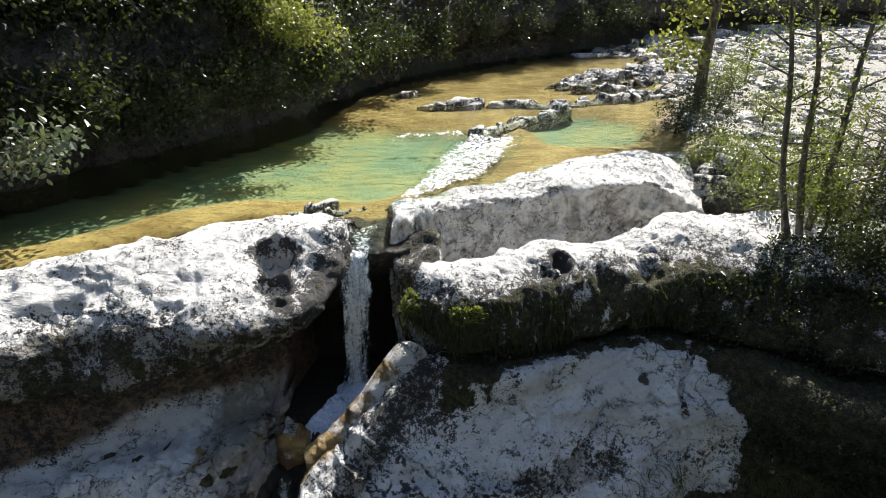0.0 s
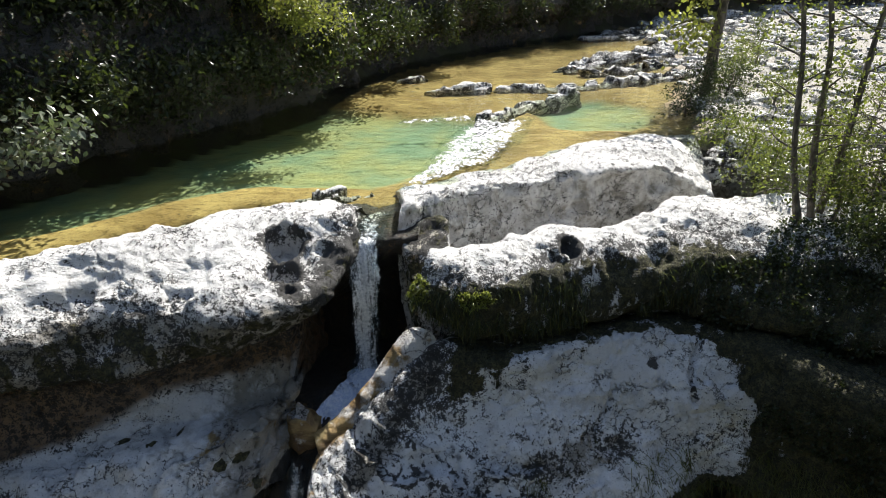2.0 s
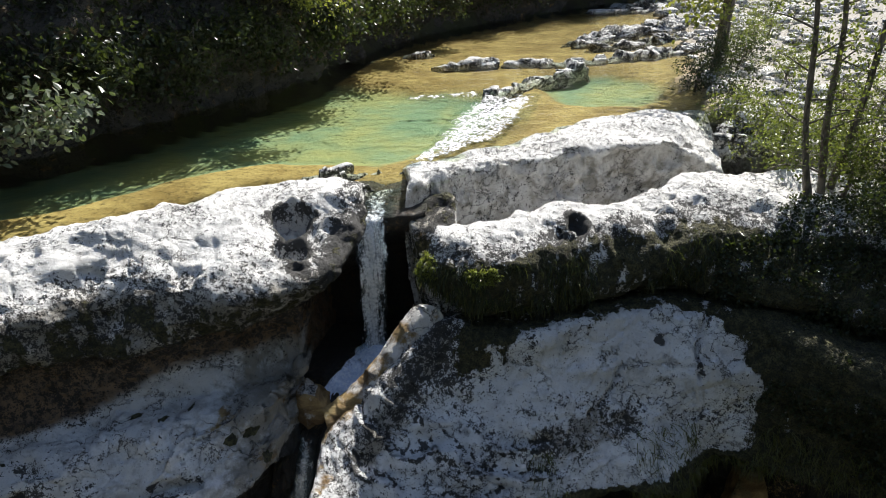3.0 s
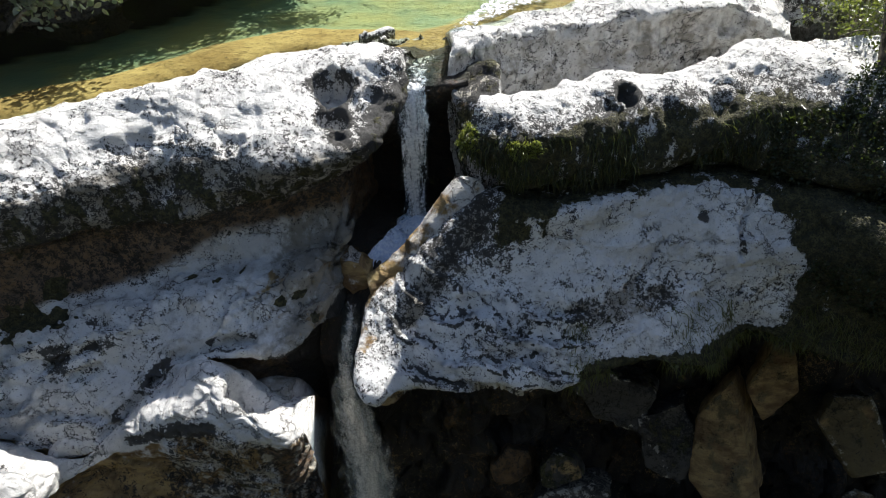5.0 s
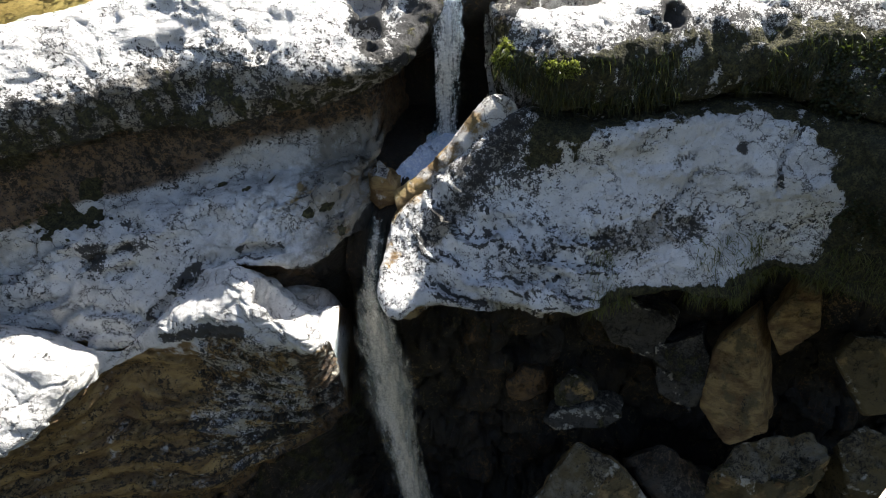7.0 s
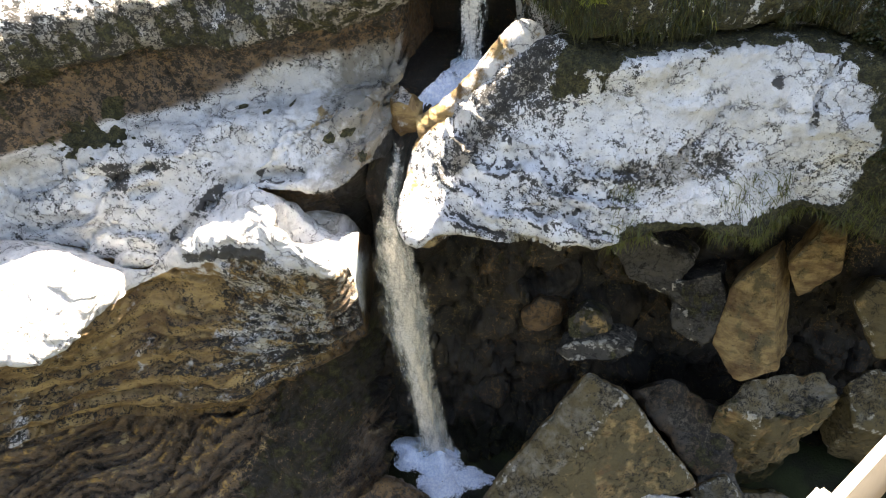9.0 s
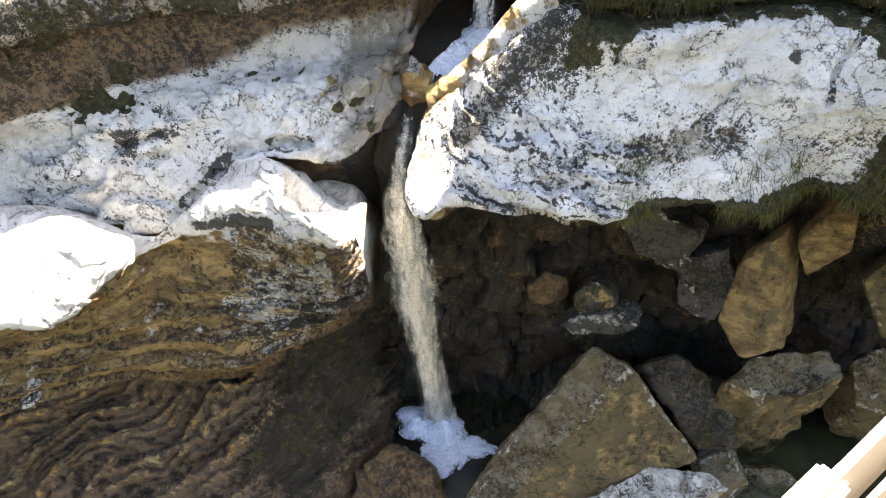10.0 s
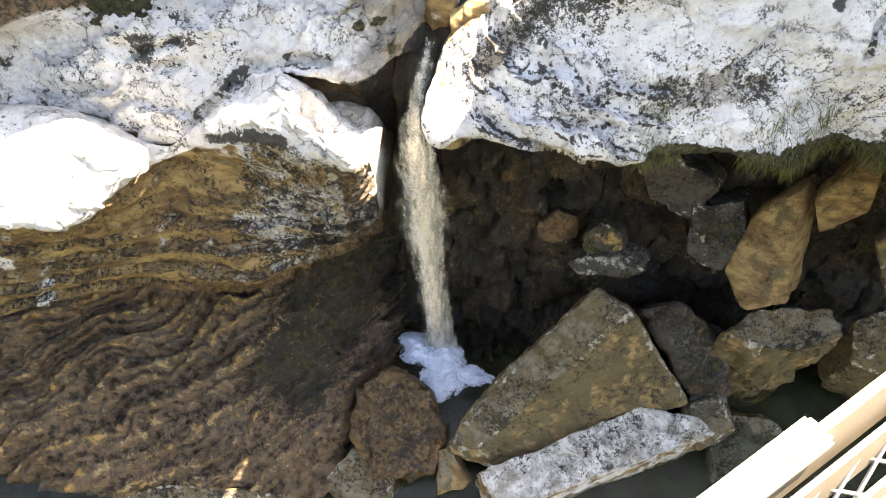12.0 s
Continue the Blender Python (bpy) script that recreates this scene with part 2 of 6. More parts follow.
def soil():
    m = Nodes("bank_ground")
    n, f = m.noise(2.0, 6), m.noise(16.0, 6, 0.65)
    dark = m.mix(m.span(n, 0.35, 0.65), (0.03, 0.026, 0.018), (0.05, 0.055, 0.022))
    stone = m.mix(m.span(f, 0.35, 0.7), (0.40, 0.38, 0.34), (0.12, 0.105, 0.08))
    bed = m.mix(m.span(m.noise(1.1, 5, 0.6), 0.35, 0.65), (0.50, 0.37, 0.15), (0.30, 0.20, 0.07))
    bed = m.mix(m.span(f, 0.5, 0.7, 0, 0.8), bed, (0.09, 0.055, 0.02))
    deep = m.mix(m.span(m.noise(0.9, 3), 0.3, 0.7), (0.20, 0.31, 0.21), (0.36, 0.37, 0.17))
    bed = m.mix(m.span(m.math("ADD", m.mask("deep"), m.math("MULTIPLY", m.math("SUBTRACT", m.noise(0.8, 4), 0.5), 0.8)), 0.3, 0.9), bed, deep)
    colour = m.mix(m.mask("stony"), dark, stone)
    colour = m.mix(m.mask("bed"), colour, bed)
    return m.finish(colour, 0.9, m.bump(f, 0.7, 0.05))


def clear_water():
    """Clear water: the light goes through it, and its face mirrors the sky by its angle."""
    m = Nodes("clear_water")
    wave = m.math("ADD", m.noise(3.0, 3, 0.5, m.stretch(1, 1.6, 1)), m.math("MULTIPLY", m.noise(13.0, 3, 0.5), 0.35))
    bump = m.bump(wave, 0.55, 0.05)
    clear = m.node("BsdfTransparent", Color=(0.86, 0.90, 0.81))
    gloss = m.node("BsdfGlossy", Roughness=0.06)
    m.put(gloss.inputs["Normal"], bump)
    fres = m.node("Fresnel", IOR=1.33)
    m.put(fres.inputs["Normal"], bump)
    both = m.node("MixShader", Fac=fres.outputs[0])
    m.put(both.inputs[1], clear.outputs[0])
    m.put(both.inputs[2], gloss.outputs[0])
    m.tree.links.new(both.outputs[0], m.out.inputs[0])
    return m.mat


def white_water(name, thick, streaks, shade=(0.62, 0.66, 0.70), light=(0.85, 0.87, 0.88), soft=0.3, drops=28.0, spray=0.5, relief=0.05):
    """Falling or foaming water: white streaks of drops with gaps."""
    m = Nodes(name)
    n = m.noise(1.0, 6, 0.6, m.stretch(*streaks))
    f = m.noise(drops, 4, 0.6)
    cover = m.span(m.math("ADD", m.math("ADD", n, m.math("MULTIPLY", m.math("SUBTRACT", f, 0.5), spray)), m.mask("foam")), 0.95 - thick, 0.95 + soft - thick)
    m.finish(m.mix(m.span(f, 0.35, 0.65), shade, light), 0.35, m.bump(n, 0.8, relief))
    clear = m.node("BsdfTransparent", Color=(0.85, 0.9, 0.92))
    both = m.node("MixShader", Fac=cover)
    m.put(both.inputs[1], clear.outputs[0])
    m.put(both.inputs[2], m.shader.outputs[0])
    m.tree.links.new(both.outputs[0], m.out.inputs[0])
    return m.mat


GROUND = soil()
WATER = clear_water()
FALL = white_water("falling_water", 0.62, (22, 22, 2.6))
MILKY = white_water("milky_falling_water", 0.76, (13, 13, 1.6), (0.54, 0.50, 0.43), (0.72, 0.68, 0.61), 0.6, 40.0, 0.35, 0.012)
# white foam, with the blue of skylight tinted into its colours
FOAM = white_water("foam", 0.70, (5, 5, 5), (0.58, 0.67, 0.84), (0.82, 0.88, 0.97))
SPARKLE = white_water("sparkling_water", 0.56, (7, 12, 9), shade=(0.34, 0.36, 0.40), light=(0.85, 0.86, 0.88), soft=0.22, drops=26.0, spray=0.9)


# ---- large rock masses ----
def line_near(g, points):
    """Distance to a broken line."""
    best = np.full(g.shape[:-1], 1e9)
    for a, b in zip(points[:-1], points[1:]):
        a, b = np.array(a), np.array(b)
        s = np.clip(((g - a) @ (b - a)) / ((b - a) @ (b - a)), 0, 1)
        best = np.minimum(best, np.linalg.norm(g - a - s[..., None] * (b - a), axis=-1))
    return best


def mass(name, curves, cols, rows, label, rough=0.10, fine=0.03, seed=0, masks=None, close=True, warp=None, hidden=0, dents=(), material=None, pieces=()):
    """A rock mass: a smooth skin over guide curves that run along it, from its top back over its face to its back, roughened. The ends are closed."""
    guides = np.stack([spline(c, cols)[0] for c in curves])
    if close:
        guides = np.concatenate([guides, guides[:1]])
    g, t = spline(guides, rows, hidden=hidden)
    n = normals(g)
    g = g + n * (rough * fbm(g, 1.1, 3, seed) + rough * 0.5 * (ridged(g, 2.2, 3, seed + 20) - 0.3))[..., None]
    n = normals(g)
    d1, d2, _ = cells(g + 0.15 * value_noise(g * 3, seed)[..., None], 3.2, seed + 3)
    pits = -step(0.12, 0.0, d2 - d1) * 0.6 + 0.4 * fbm(g, 6.0, 3, seed + 40)
    g = g + n * (fine * pits)[..., None]
    for x, y, z, r, depth in dents:
        d = np.linalg.norm(g + 0.25 * r * fbm(g, 9.0, 2, 8)[..., None] - (x, y, z), axis=-1) / r
        way = normals(g)[d < 1.0]
        way = way.mean(0) if len(way) else np.zeros(3)
        g = g - way * (depth * step(1.15, 0.6, d))[..., None]
    if warp:
        g = warp(g, n, t)
    n = normals(g)
    made = masks(g, n, t[:, None] + np.zeros(g.shape[:2])) if masks else {}
    # the small dents' inner shade is painted black through the crust mask
    for x, y, z, r, depth in dents:
        if depth > 0.1 and r < 0.25 and "lichen" in made:
            d = np.linalg.norm(g + 0.5 * r * fbm(g, 7.0, 3, 9)[..., None] - (x, y, z), axis=-1) / r
            made["lichen"] = made["lichen"] + 0.7 * step(1.5, 1.0, d)
    verts = g.reshape(-1, 3)
    faces = grid_faces(rows, cols)
    ends = []
    for col in (0, cols - 1):
        ends.append(g[:, col].mean(0))
    k = len(verts)
    verts = np.concatenate([verts, ends])
    i = np.arange(rows - 1) * cols
    cap = np.concatenate([np.stack([i, i + cols, np.full_like(i, k), np.full_like(i, k)], 1)[:, [0, 1, 2, 2]],
                          np.stack([i + 2 * cols - 1, i + cols - 1, np.full_like(i, k + 1), np.full_like(i, k + 1)], 1)])
    full = {key: np.concatenate([v.ravel(), [0.0, 0.0]]) for key, v in made.items()}
    if pieces:
        # beds of one rock, parted along hollows: names and the guides at which they end
        ob = tagged(new(name), label, "rock")
        first = 0
        for word, until, note in pieces:
            last = rows - 1 if until is None else int(np.searchsorted(t, until))
            keep = slice(first * cols, (last + 1) * cols)
            mesh_part(word, mesh_of(word, verts[keep], grid_faces(last - first + 1, cols), material or LIMESTONE, True, {key: v[keep] for key, v in full.items()}), ob, note)
            first = last
        return ob
    quads = mesh_of(name, verts, faces, material or LIMESTONE, True, full)
    bm = bmesh.new()
    bm.from_mesh(quads)
    bm.verts.ensure_lookup_table()
    for c in cap:
        ids = list(dict.fromkeys(int(v) for v in c))
        try:
            bm.faces.new([bm.verts[v] for v in ids]).smooth = True
        except ValueError:
            pass
    bmesh.ops.recalc_face_normals(bm, faces=bm.faces)
    bm.to_mesh(quads)
    bm.free()
    return tagged(new(name, quads), label, "rock")


def at(z, *xy):
    return [(x, y, z) for x, y in xy]


# the wide shelf beside the fall, its overhanging mossy lip, the pale wall below, the lit ledges, the hollow and the wet foot
shelf_guides = [
    at(-0.45, (-8.5, 4.2), (-5.5, 6.6), (-4.3, 7.4), (-3.2, 8.2), (-2.2, 8.7), (-1.5, 8.3), (-1.35, 8.1)),
    at(0.0, (-8.0, 3.6), (-4.81, 6.15), (-3.84, 6.67), (-2.76, 7.43), (-1.8, 7.85), (-1.30, 7.55), (-1.2, 7.45)),
    at(0.12, (-7.6, 3.2), (-4.55, 5.75), (-3.55, 6.3), (-2.5, 6.75), (-1.75, 7.1), (-1.35, 7.1), (-1.22, 7.2)),
    at(-0.16, (-7.3, 2.8), (-4.35, 5.35), (-3.3, 5.85), (-2.35, 5.9), (-1.8, 6.3), (-1.35, 6.5), (-1.18, 6.9)),
    at(-0.45, (-7.2, 2.7), (-4.25, 5.1), (-3.25, 5.55), (-2.3, 5.45), (-1.7, 5.8), (-1.36, 6.08), (-1.25, 6.8)),
    at(-0.95, (-7.2, 2.8), (-4.4, 5.09), (-3.39, 5.32), (-2.43, 5.77), (-1.95, 6.2), (-1.8, 6.4), (-1.7, 7.1)),
    at(-1.10, (-7.4, 3.0), (-4.55, 5.3), (-3.5, 5.55), (-2.6, 5.95), (-2.05, 6.25), (-1.9, 6.35), (-1.9, 7.3)),
    at(-1.80, (-7.6, 2.9), (-5.12, 4.8), (-3.93, 5.32), (-2.9, 5.7), (-2.2, 5.95), (-1.95, 6.05), (-1.85, 7.2)),
    [(-7.9, 3.9, -2.35), (-5.58, 4.22, -2.1), (-4.35, 4.62, -1.97), (-3.5, 4.9, -1.85), (-2.7, 5.2, -1.8), (-2.0, 5.65, -1.65), (-1.9, 6.9, -1.9)],
    [(-8.0, 3.2, -2.95), (-5.59, 3.64, -2.75), (-4.65, 3.62, -3.0), (-3.94, 3.96, -2.6), (-3.12, 4.45, -2.25), (-2.33, 4.60, -2.2), (-2.03, 5.0, -2.15)],
    [(-8.0, 3.5, -3.6), (-5.6, 3.8, -3.6), (-4.6, 3.9, -3.5), (-3.8, 4.3, -3.2), (-3.0, 4.85, -2.75), (-2.4, 5.1, -2.5), (-2.15, 5.4, -2.5)],
    at(-5.10, (-8.4, 2.3), (-6.4, 2.9), (-5.4, 3.3), (-4.3, 3.7), (-3.3, 4.1), (-2.5, 4.7), (-2.2, 5.8)),
    at(-5.90, (-8.5, 1.8), (-6.5, 2.5), (-5.3, 3.0), (-4.2, 3.3), (-3.3, 3.4), (-2.7, 3.9), (-2.3, 5.0)),
    at(-6.80, (-8.5, 1.0), (-6.2, 1.6), (-5.0, 2.0), (-4.0, 2.1), (-3.2, 2.2), (-2.65, 2.6), (-2.3, 4.2)),
    at(-8.30, (-8.3, -0.3), (-6.0, 0.0), (-4.8, 0.2), (-3.7, 0.5), (-2.9, 0.8), (-2.4, 1.4), (-2.1, 3.4)),
    at(-8.60, (-10.0, 5.0), (-8.0, 7.0), (-7.0, 8.0), (-6.0, 8.5), (-5.0, 8.5), (-4.0, 8.2), (-3.0, 8.0)),
    at(-2.00, (-9.5, 5.5), (-6.5, 7.8), (-5.3, 8.6), (-4.0, 9.4), (-3.0, 9.7), (-2.0, 9.1), (-1.6, 8.7)),
]
# its end turns back into the slot
shelf_guides = [c + [(c[-1][0] + 0.12, c[-1][1] + 0.7, c[-1][2] - 0.5)] for c in shelf_guides]


def shelf_masks(g, n, t):
    """Which cover grows where, by the height on the face, and which recesses are painted dark for their shade."""
    x, y, z = g[..., 0], g[..., 1], g[..., 2]
    v = t + 0.35 * fbm(g, 0.8, 3, 5)
    under = 6.1 + 0.75 * step(-3.2, -5.0, x)
    moss = step(3.5, 4.4, v) * step(under, under - 0.7, v) * 0.52
    for cx, cy, cz, r in MOSS_PATCHES:
        d = np.sqrt((x - cx) ** 2 + (y - cy) ** 2 + (2.0 * (z - cz)) ** 2) / r + 0.7 * fbm(g, 4.5, 4, 15) + 0.9 * fbm(g, 11.0, 3, 52)
        moss = np.maximum(moss, 0.9 * step(1.1, 0.6, d))
    ochre = step(5.0, 5.6, v) * step(under + 0.5, under - 0.2, v) * 0.2 + step(8.9, 9.25, v) * step(11.0, 10.6, v) * (0.42 + 0.35 * step(-2.9, -3.7, x + 0.4 * fbm(g, 1.5, 2, 19)))
    ochre = np.maximum(ochre, 0.42 * step(0.45, 0.15, np.abs(x + 2.45) + 0.3 * fbm(g, 2.0, 3, 17)) * step(4.2, 4.6, y) * step(7.5, 7.9, v))
    band = step(4.9, 5.5, v) * step(under + 0.75, under + 0.05, v)
    tongue = step(1.0, 0.5, np.sqrt(((x + 4.7) / 0.55) ** 2 + ((z + 1.68) / 0.2) ** 2) + 0.6 * fbm(g, 3.0, 3, 18))
    drip = step(0.2, 0.05, line_near(g, [(-4.95, 4.5, -1.98), (-4.93, 4.3, -2.1), (-4.85, 4.15, -2.26)]) + 0.12 * fbm(g, 3.0, 3, 16))
    ochre = np.maximum(ochre, 0.36 * step(-2.75, -2.25, x) * step(7.2, 7.7, v))
    lichen = 0.30 * step(2.7, 3.5, v) * step(5.8, 5.0, v) + 0.2 * step(0.6, 1.6, v) * step(6.6, 5.6, v) + 0.06 * step(5.6, 6.6, v)
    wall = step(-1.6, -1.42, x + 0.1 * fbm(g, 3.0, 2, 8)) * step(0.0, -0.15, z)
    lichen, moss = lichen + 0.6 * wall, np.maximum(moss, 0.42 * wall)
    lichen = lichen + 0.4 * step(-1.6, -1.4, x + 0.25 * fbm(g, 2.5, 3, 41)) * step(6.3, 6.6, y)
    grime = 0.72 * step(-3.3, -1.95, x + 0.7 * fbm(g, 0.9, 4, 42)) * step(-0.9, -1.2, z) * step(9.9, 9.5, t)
    # recess beside the slot: blackened to stand for its shade
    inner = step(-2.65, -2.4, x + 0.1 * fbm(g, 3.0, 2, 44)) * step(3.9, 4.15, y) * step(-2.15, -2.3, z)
    rag = 0.05 * fbm(g, 6.0, 3, 31)
    lichen = lichen + 1.3 * step(0.1, 0.05, line_near(g, WALL_CRACK) + rag)
    for pts in WALL_SLOTS:
        lichen = lichen + 1.3 * step(0.06, 0.02, line_near(g, pts) + 1.8 * rag)
    # slot wall: its deep shade painted in along with the wet rock
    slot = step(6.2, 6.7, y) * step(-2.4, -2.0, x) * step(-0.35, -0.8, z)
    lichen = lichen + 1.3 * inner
    # undercut cave: its darkness painted in with black crust and green
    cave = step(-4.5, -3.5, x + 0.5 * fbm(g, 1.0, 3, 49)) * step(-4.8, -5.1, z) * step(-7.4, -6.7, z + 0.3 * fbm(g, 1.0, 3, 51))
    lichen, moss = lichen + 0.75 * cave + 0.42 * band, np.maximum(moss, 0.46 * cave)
    foot = step(10.6, 11.1, v) * (1 - cave)
    lichen = lichen * (1 - 0.8 * foot)
    # lip's front below the lit cap: its shade painted in as dull brown
    grime = np.maximum(grime, 0.66 * step(3.3, 4.0, v) * step(5.7, 5.3, v))
    # wall fractures drawn dark, as even sky light hardly shades the relief
    fract = step(7.4, 8.2, v) * step(9.9, 9.4, v) * step(-2.6, -3.4, x)
    lichen = lichen + fract * (0.12 + 0.4 * step(0.45, 0.75, ridged(g * np.array((0.6, 1.0, 1.6)), 1.5, 3, 75)) * step(-0.1, 0.25, fbm(g, 1.1, 3, 76)))
    grime = np.maximum(grime, (0.30 - 0.16 * step(-3.8, -4.6, x)) * step(6.4, 7.0, v) * step(9.2, 8.7, v))
    damp = np.maximum(np.maximum(step(10.5, 11.0, v) * 0.95, slot), 0.95 * step(9.3, 9.8, t))
    damp = np.maximum(np.maximum(damp, 0.85 * band), np.maximum(0.75 * tongue, 0.3 * drip))
    lichen = lichen + 0.3 * drip
    moss = np.maximum(moss, 0.3 * step(9.1, 9.5, v) * step(10.8, 10.3, v))
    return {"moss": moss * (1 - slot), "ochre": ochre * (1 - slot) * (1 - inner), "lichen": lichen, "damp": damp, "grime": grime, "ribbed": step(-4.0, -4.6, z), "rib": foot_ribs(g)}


MOSS_PATCHES = [(-5.44, 4.55, -1.89, 0.34), (-5.2, 4.62, -1.9, 0.22), (-4.95, 4.70, -1.91, 0.2), (-5.05, 4.94, -1.70, 0.2), (-2.47, 5.0, -1.88, 0.12), (-2.28, 5.13, -1.88, 0.11),
                (-2.4, 4.9, -1.95, 0.08), (-2.1, 4.95, -2.08, 0.13), (-3.6, 5.3, -1.8, 0.05), (-3.24, 5.21, -1.78, 0.06), (-3.01, 5.45, -1.78, 0.06), (-2.97, 5.33, -1.78, 0.05), (-3.08, 5.55, -1.78, 0.04)]
WALL_CRACK = [(-2.75, 4.62, -2.12), (-3.07, 4.58, -2.15), (-3.6, 4.45, -2.24), (-4.01, 4.0, -2.55), (-4.3, 3.7, -2.8)]
WALL_SLOTS = [[(-4.99, 4.21, -2.25), (-4.48, 4.41, -2.08)], [(-4.70, 4.14, -2.32), (-4.41, 4.27, -2.26)], [(-4.89, 3.85, -2.60), (-4.30, 3.88, -2.63)], [(-3.3, 4.5, -2.2), (-3.0, 4.35, -2.25)]]

SHELF_DENTS = [(-1.95, 6.62, 0.02, 0.24, 0.42), (-1.86, 6.22, -0.16, 0.19, 0.36), (-1.78, 5.98, -0.4, 0.12, 0.14), (-2.12, 5.85, -0.2, 0.12, 0.05),
               (-2.9, 5.72, -0.25, 0.16, 0.1), (-3.9, 5.6, -0.25, 0.2, 0.1), (-1.5, 6.6, -0.1, 0.12, 0.06)]


def foot_ribs(g):
    """Slanting strata of uneven height: a saw tooth across them."""
    s = (g @ np.array((-0.68, 0.58, 0.43))) * 2.0 + 1.5 * fbm(g, 0.45, 4, 62) + 0.3 * fbm(g, 1.6, 3, 77)
    fine = (s * 2.7 + 0.8 * fbm(g, 1.9, 3, 73)) % 1.0
    return np.clip((s % 1.0) * (0.75 + 0.25 * fbm(g, 0.9, 2, 74)) + 0.5 * (fine - 0.5), 0, 1)


def shelf_layers(g, n, t):
    """Slanting beds on the wall and ribs on the wet foot."""
    x, y, z = g[..., 0], g[..., 1], g[..., 2]
    ribs = foot_ribs(g)
    foot = (step(11.4, 12.0, t) * step(14.4, 14.0, t))[:, None] * (1 - 0.8 * step(-4.0, -3.2, x) * step(-6.9, -6.4, z))
    upper = (step(7.3, 7.9, t) * step(9.7, 9.3, t))[:, None]
    slant = ((0.9 * z - 0.35 * x) * 3.1 + 1.1 * fbm(g, 1.1, 3, 63)) % 1.0
    break_up = step(-0.1, 0.3, fbm(g, 0.7, 2, 64))
    rag = 0.05 * fbm(g, 6.0, 3, 31)
    g = g - n * (0.16 * step(0.11, 0.02, line_near(g, WALL_CRACK) + rag))[..., None]
    for pts in WALL_SLOTS:
        g = g - n * (0.09 * step(0.09, 0.03, line_near(g, pts) + rag))[..., None]
    return g + n * (0.26 * (ribs - 0.4) * foot * (0.35 + 0.65 * step(-0.3, 0.3, fbm(g, 0.9, 2, 78))) + 0.13 * (slant - 0.5) * upper * break_up)[..., None]


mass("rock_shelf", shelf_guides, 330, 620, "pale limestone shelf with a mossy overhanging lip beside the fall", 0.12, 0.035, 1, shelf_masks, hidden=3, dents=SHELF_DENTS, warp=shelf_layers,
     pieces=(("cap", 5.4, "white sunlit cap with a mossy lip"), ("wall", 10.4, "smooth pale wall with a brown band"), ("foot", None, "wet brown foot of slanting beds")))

# the ledges in front of the wall: a lit lobe, a notch, and a block with a lichened face over a banded overhang
ledge_guides = [
    [(-8.0, 3.4, -3.0), (-6.1, 3.7, -3.0), (-5.5, 3.75, -3.0), (-4.9, 3.7, -3.1), (-4.6, 3.9, -3.3), (-4.1, 4.1, -3.0), (-3.6, 4.45, -2.7), (-3.15, 4.6, -2.5), (-2.5, 4.5, -2.9), (-2.15, 4.6, -3.0)],
    [(-7.8, 2.7, -2.6), (-5.85, 3.19, -2.45), (-5.31, 3.24, -2.45), (-4.80, 3.21, -2.55), (-4.62, 3.62, -3.02), (-4.22, 3.78, -2.80), (-3.72, 4.12, -2.46), (-3.14, 4.30, -2.12), (-2.50, 4.00, -2.5), (-2.25, 4.15, -2.7)],
    [(-7.4, 1.7, -2.9), (-5.43, 2.15, -2.88), (-4.95, 2.34, -2.9), (-4.68, 2.92, -2.84), (-4.58, 3.45, -3.14), (-4.09, 3.66, -2.82), (-3.62, 3.72, -2.6), (-2.88, 3.74, -2.46), (-2.20, 3.64, -2.5), (-2.12, 3.95, -2.75)],
    [(-7.4, 1.7, -3.4), (-5.75, 2.25, -3.4), (-5.2, 2.6, -3.4), (-4.85, 3.05, -3.4), (-4.58, 3.4, -3.5), (-4.1, 3.55, -3.4), (-3.65, 3.65, -3.4), (-2.95, 3.65, -3.4), (-2.30, 3.70, -3.35), (-2.15, 4.1, -3.4)],
    [(-7.9, 1.3, -4.7), (-6.61, 1.58, -4.7), (-5.99, 1.95, -4.7), (-5.45, 2.2, -4.7), (-5.0, 2.42, -4.7), (-4.62, 2.53, -4.7), (-3.95, 2.72, -4.7), (-3.2, 3.15, -4.7), (-2.6, 3.62, -4.7), (-2.22, 4.15, -4.7)],
    [(-7.9, 2.0, -4.95), (-6.6, 2.4, -4.95), (-6.0, 2.7, -4.95), (-5.45, 2.9, -4.95), (-5.0, 3.1, -4.95), (-4.6, 3.25, -4.95), (-3.9, 3.5, -4.95), (-3.2, 3.8, -4.95), (-2.6, 4.2, -4.95), (-2.25, 4.6, -4.95)],
    [(-8.0, 4.0, -4.6), (-6.6, 4.3, -4.6), (-6.0, 4.5, -4.6), (-5.4, 4.6, -4.6), (-5.0, 4.7, -4.6), (-4.6, 4.8, -4.6), (-3.9, 5.0, -4.6), (-3.2, 5.2, -4.6), (-2.7, 5.4, -4.6), (-2.4, 5.6, -4.6)],
]


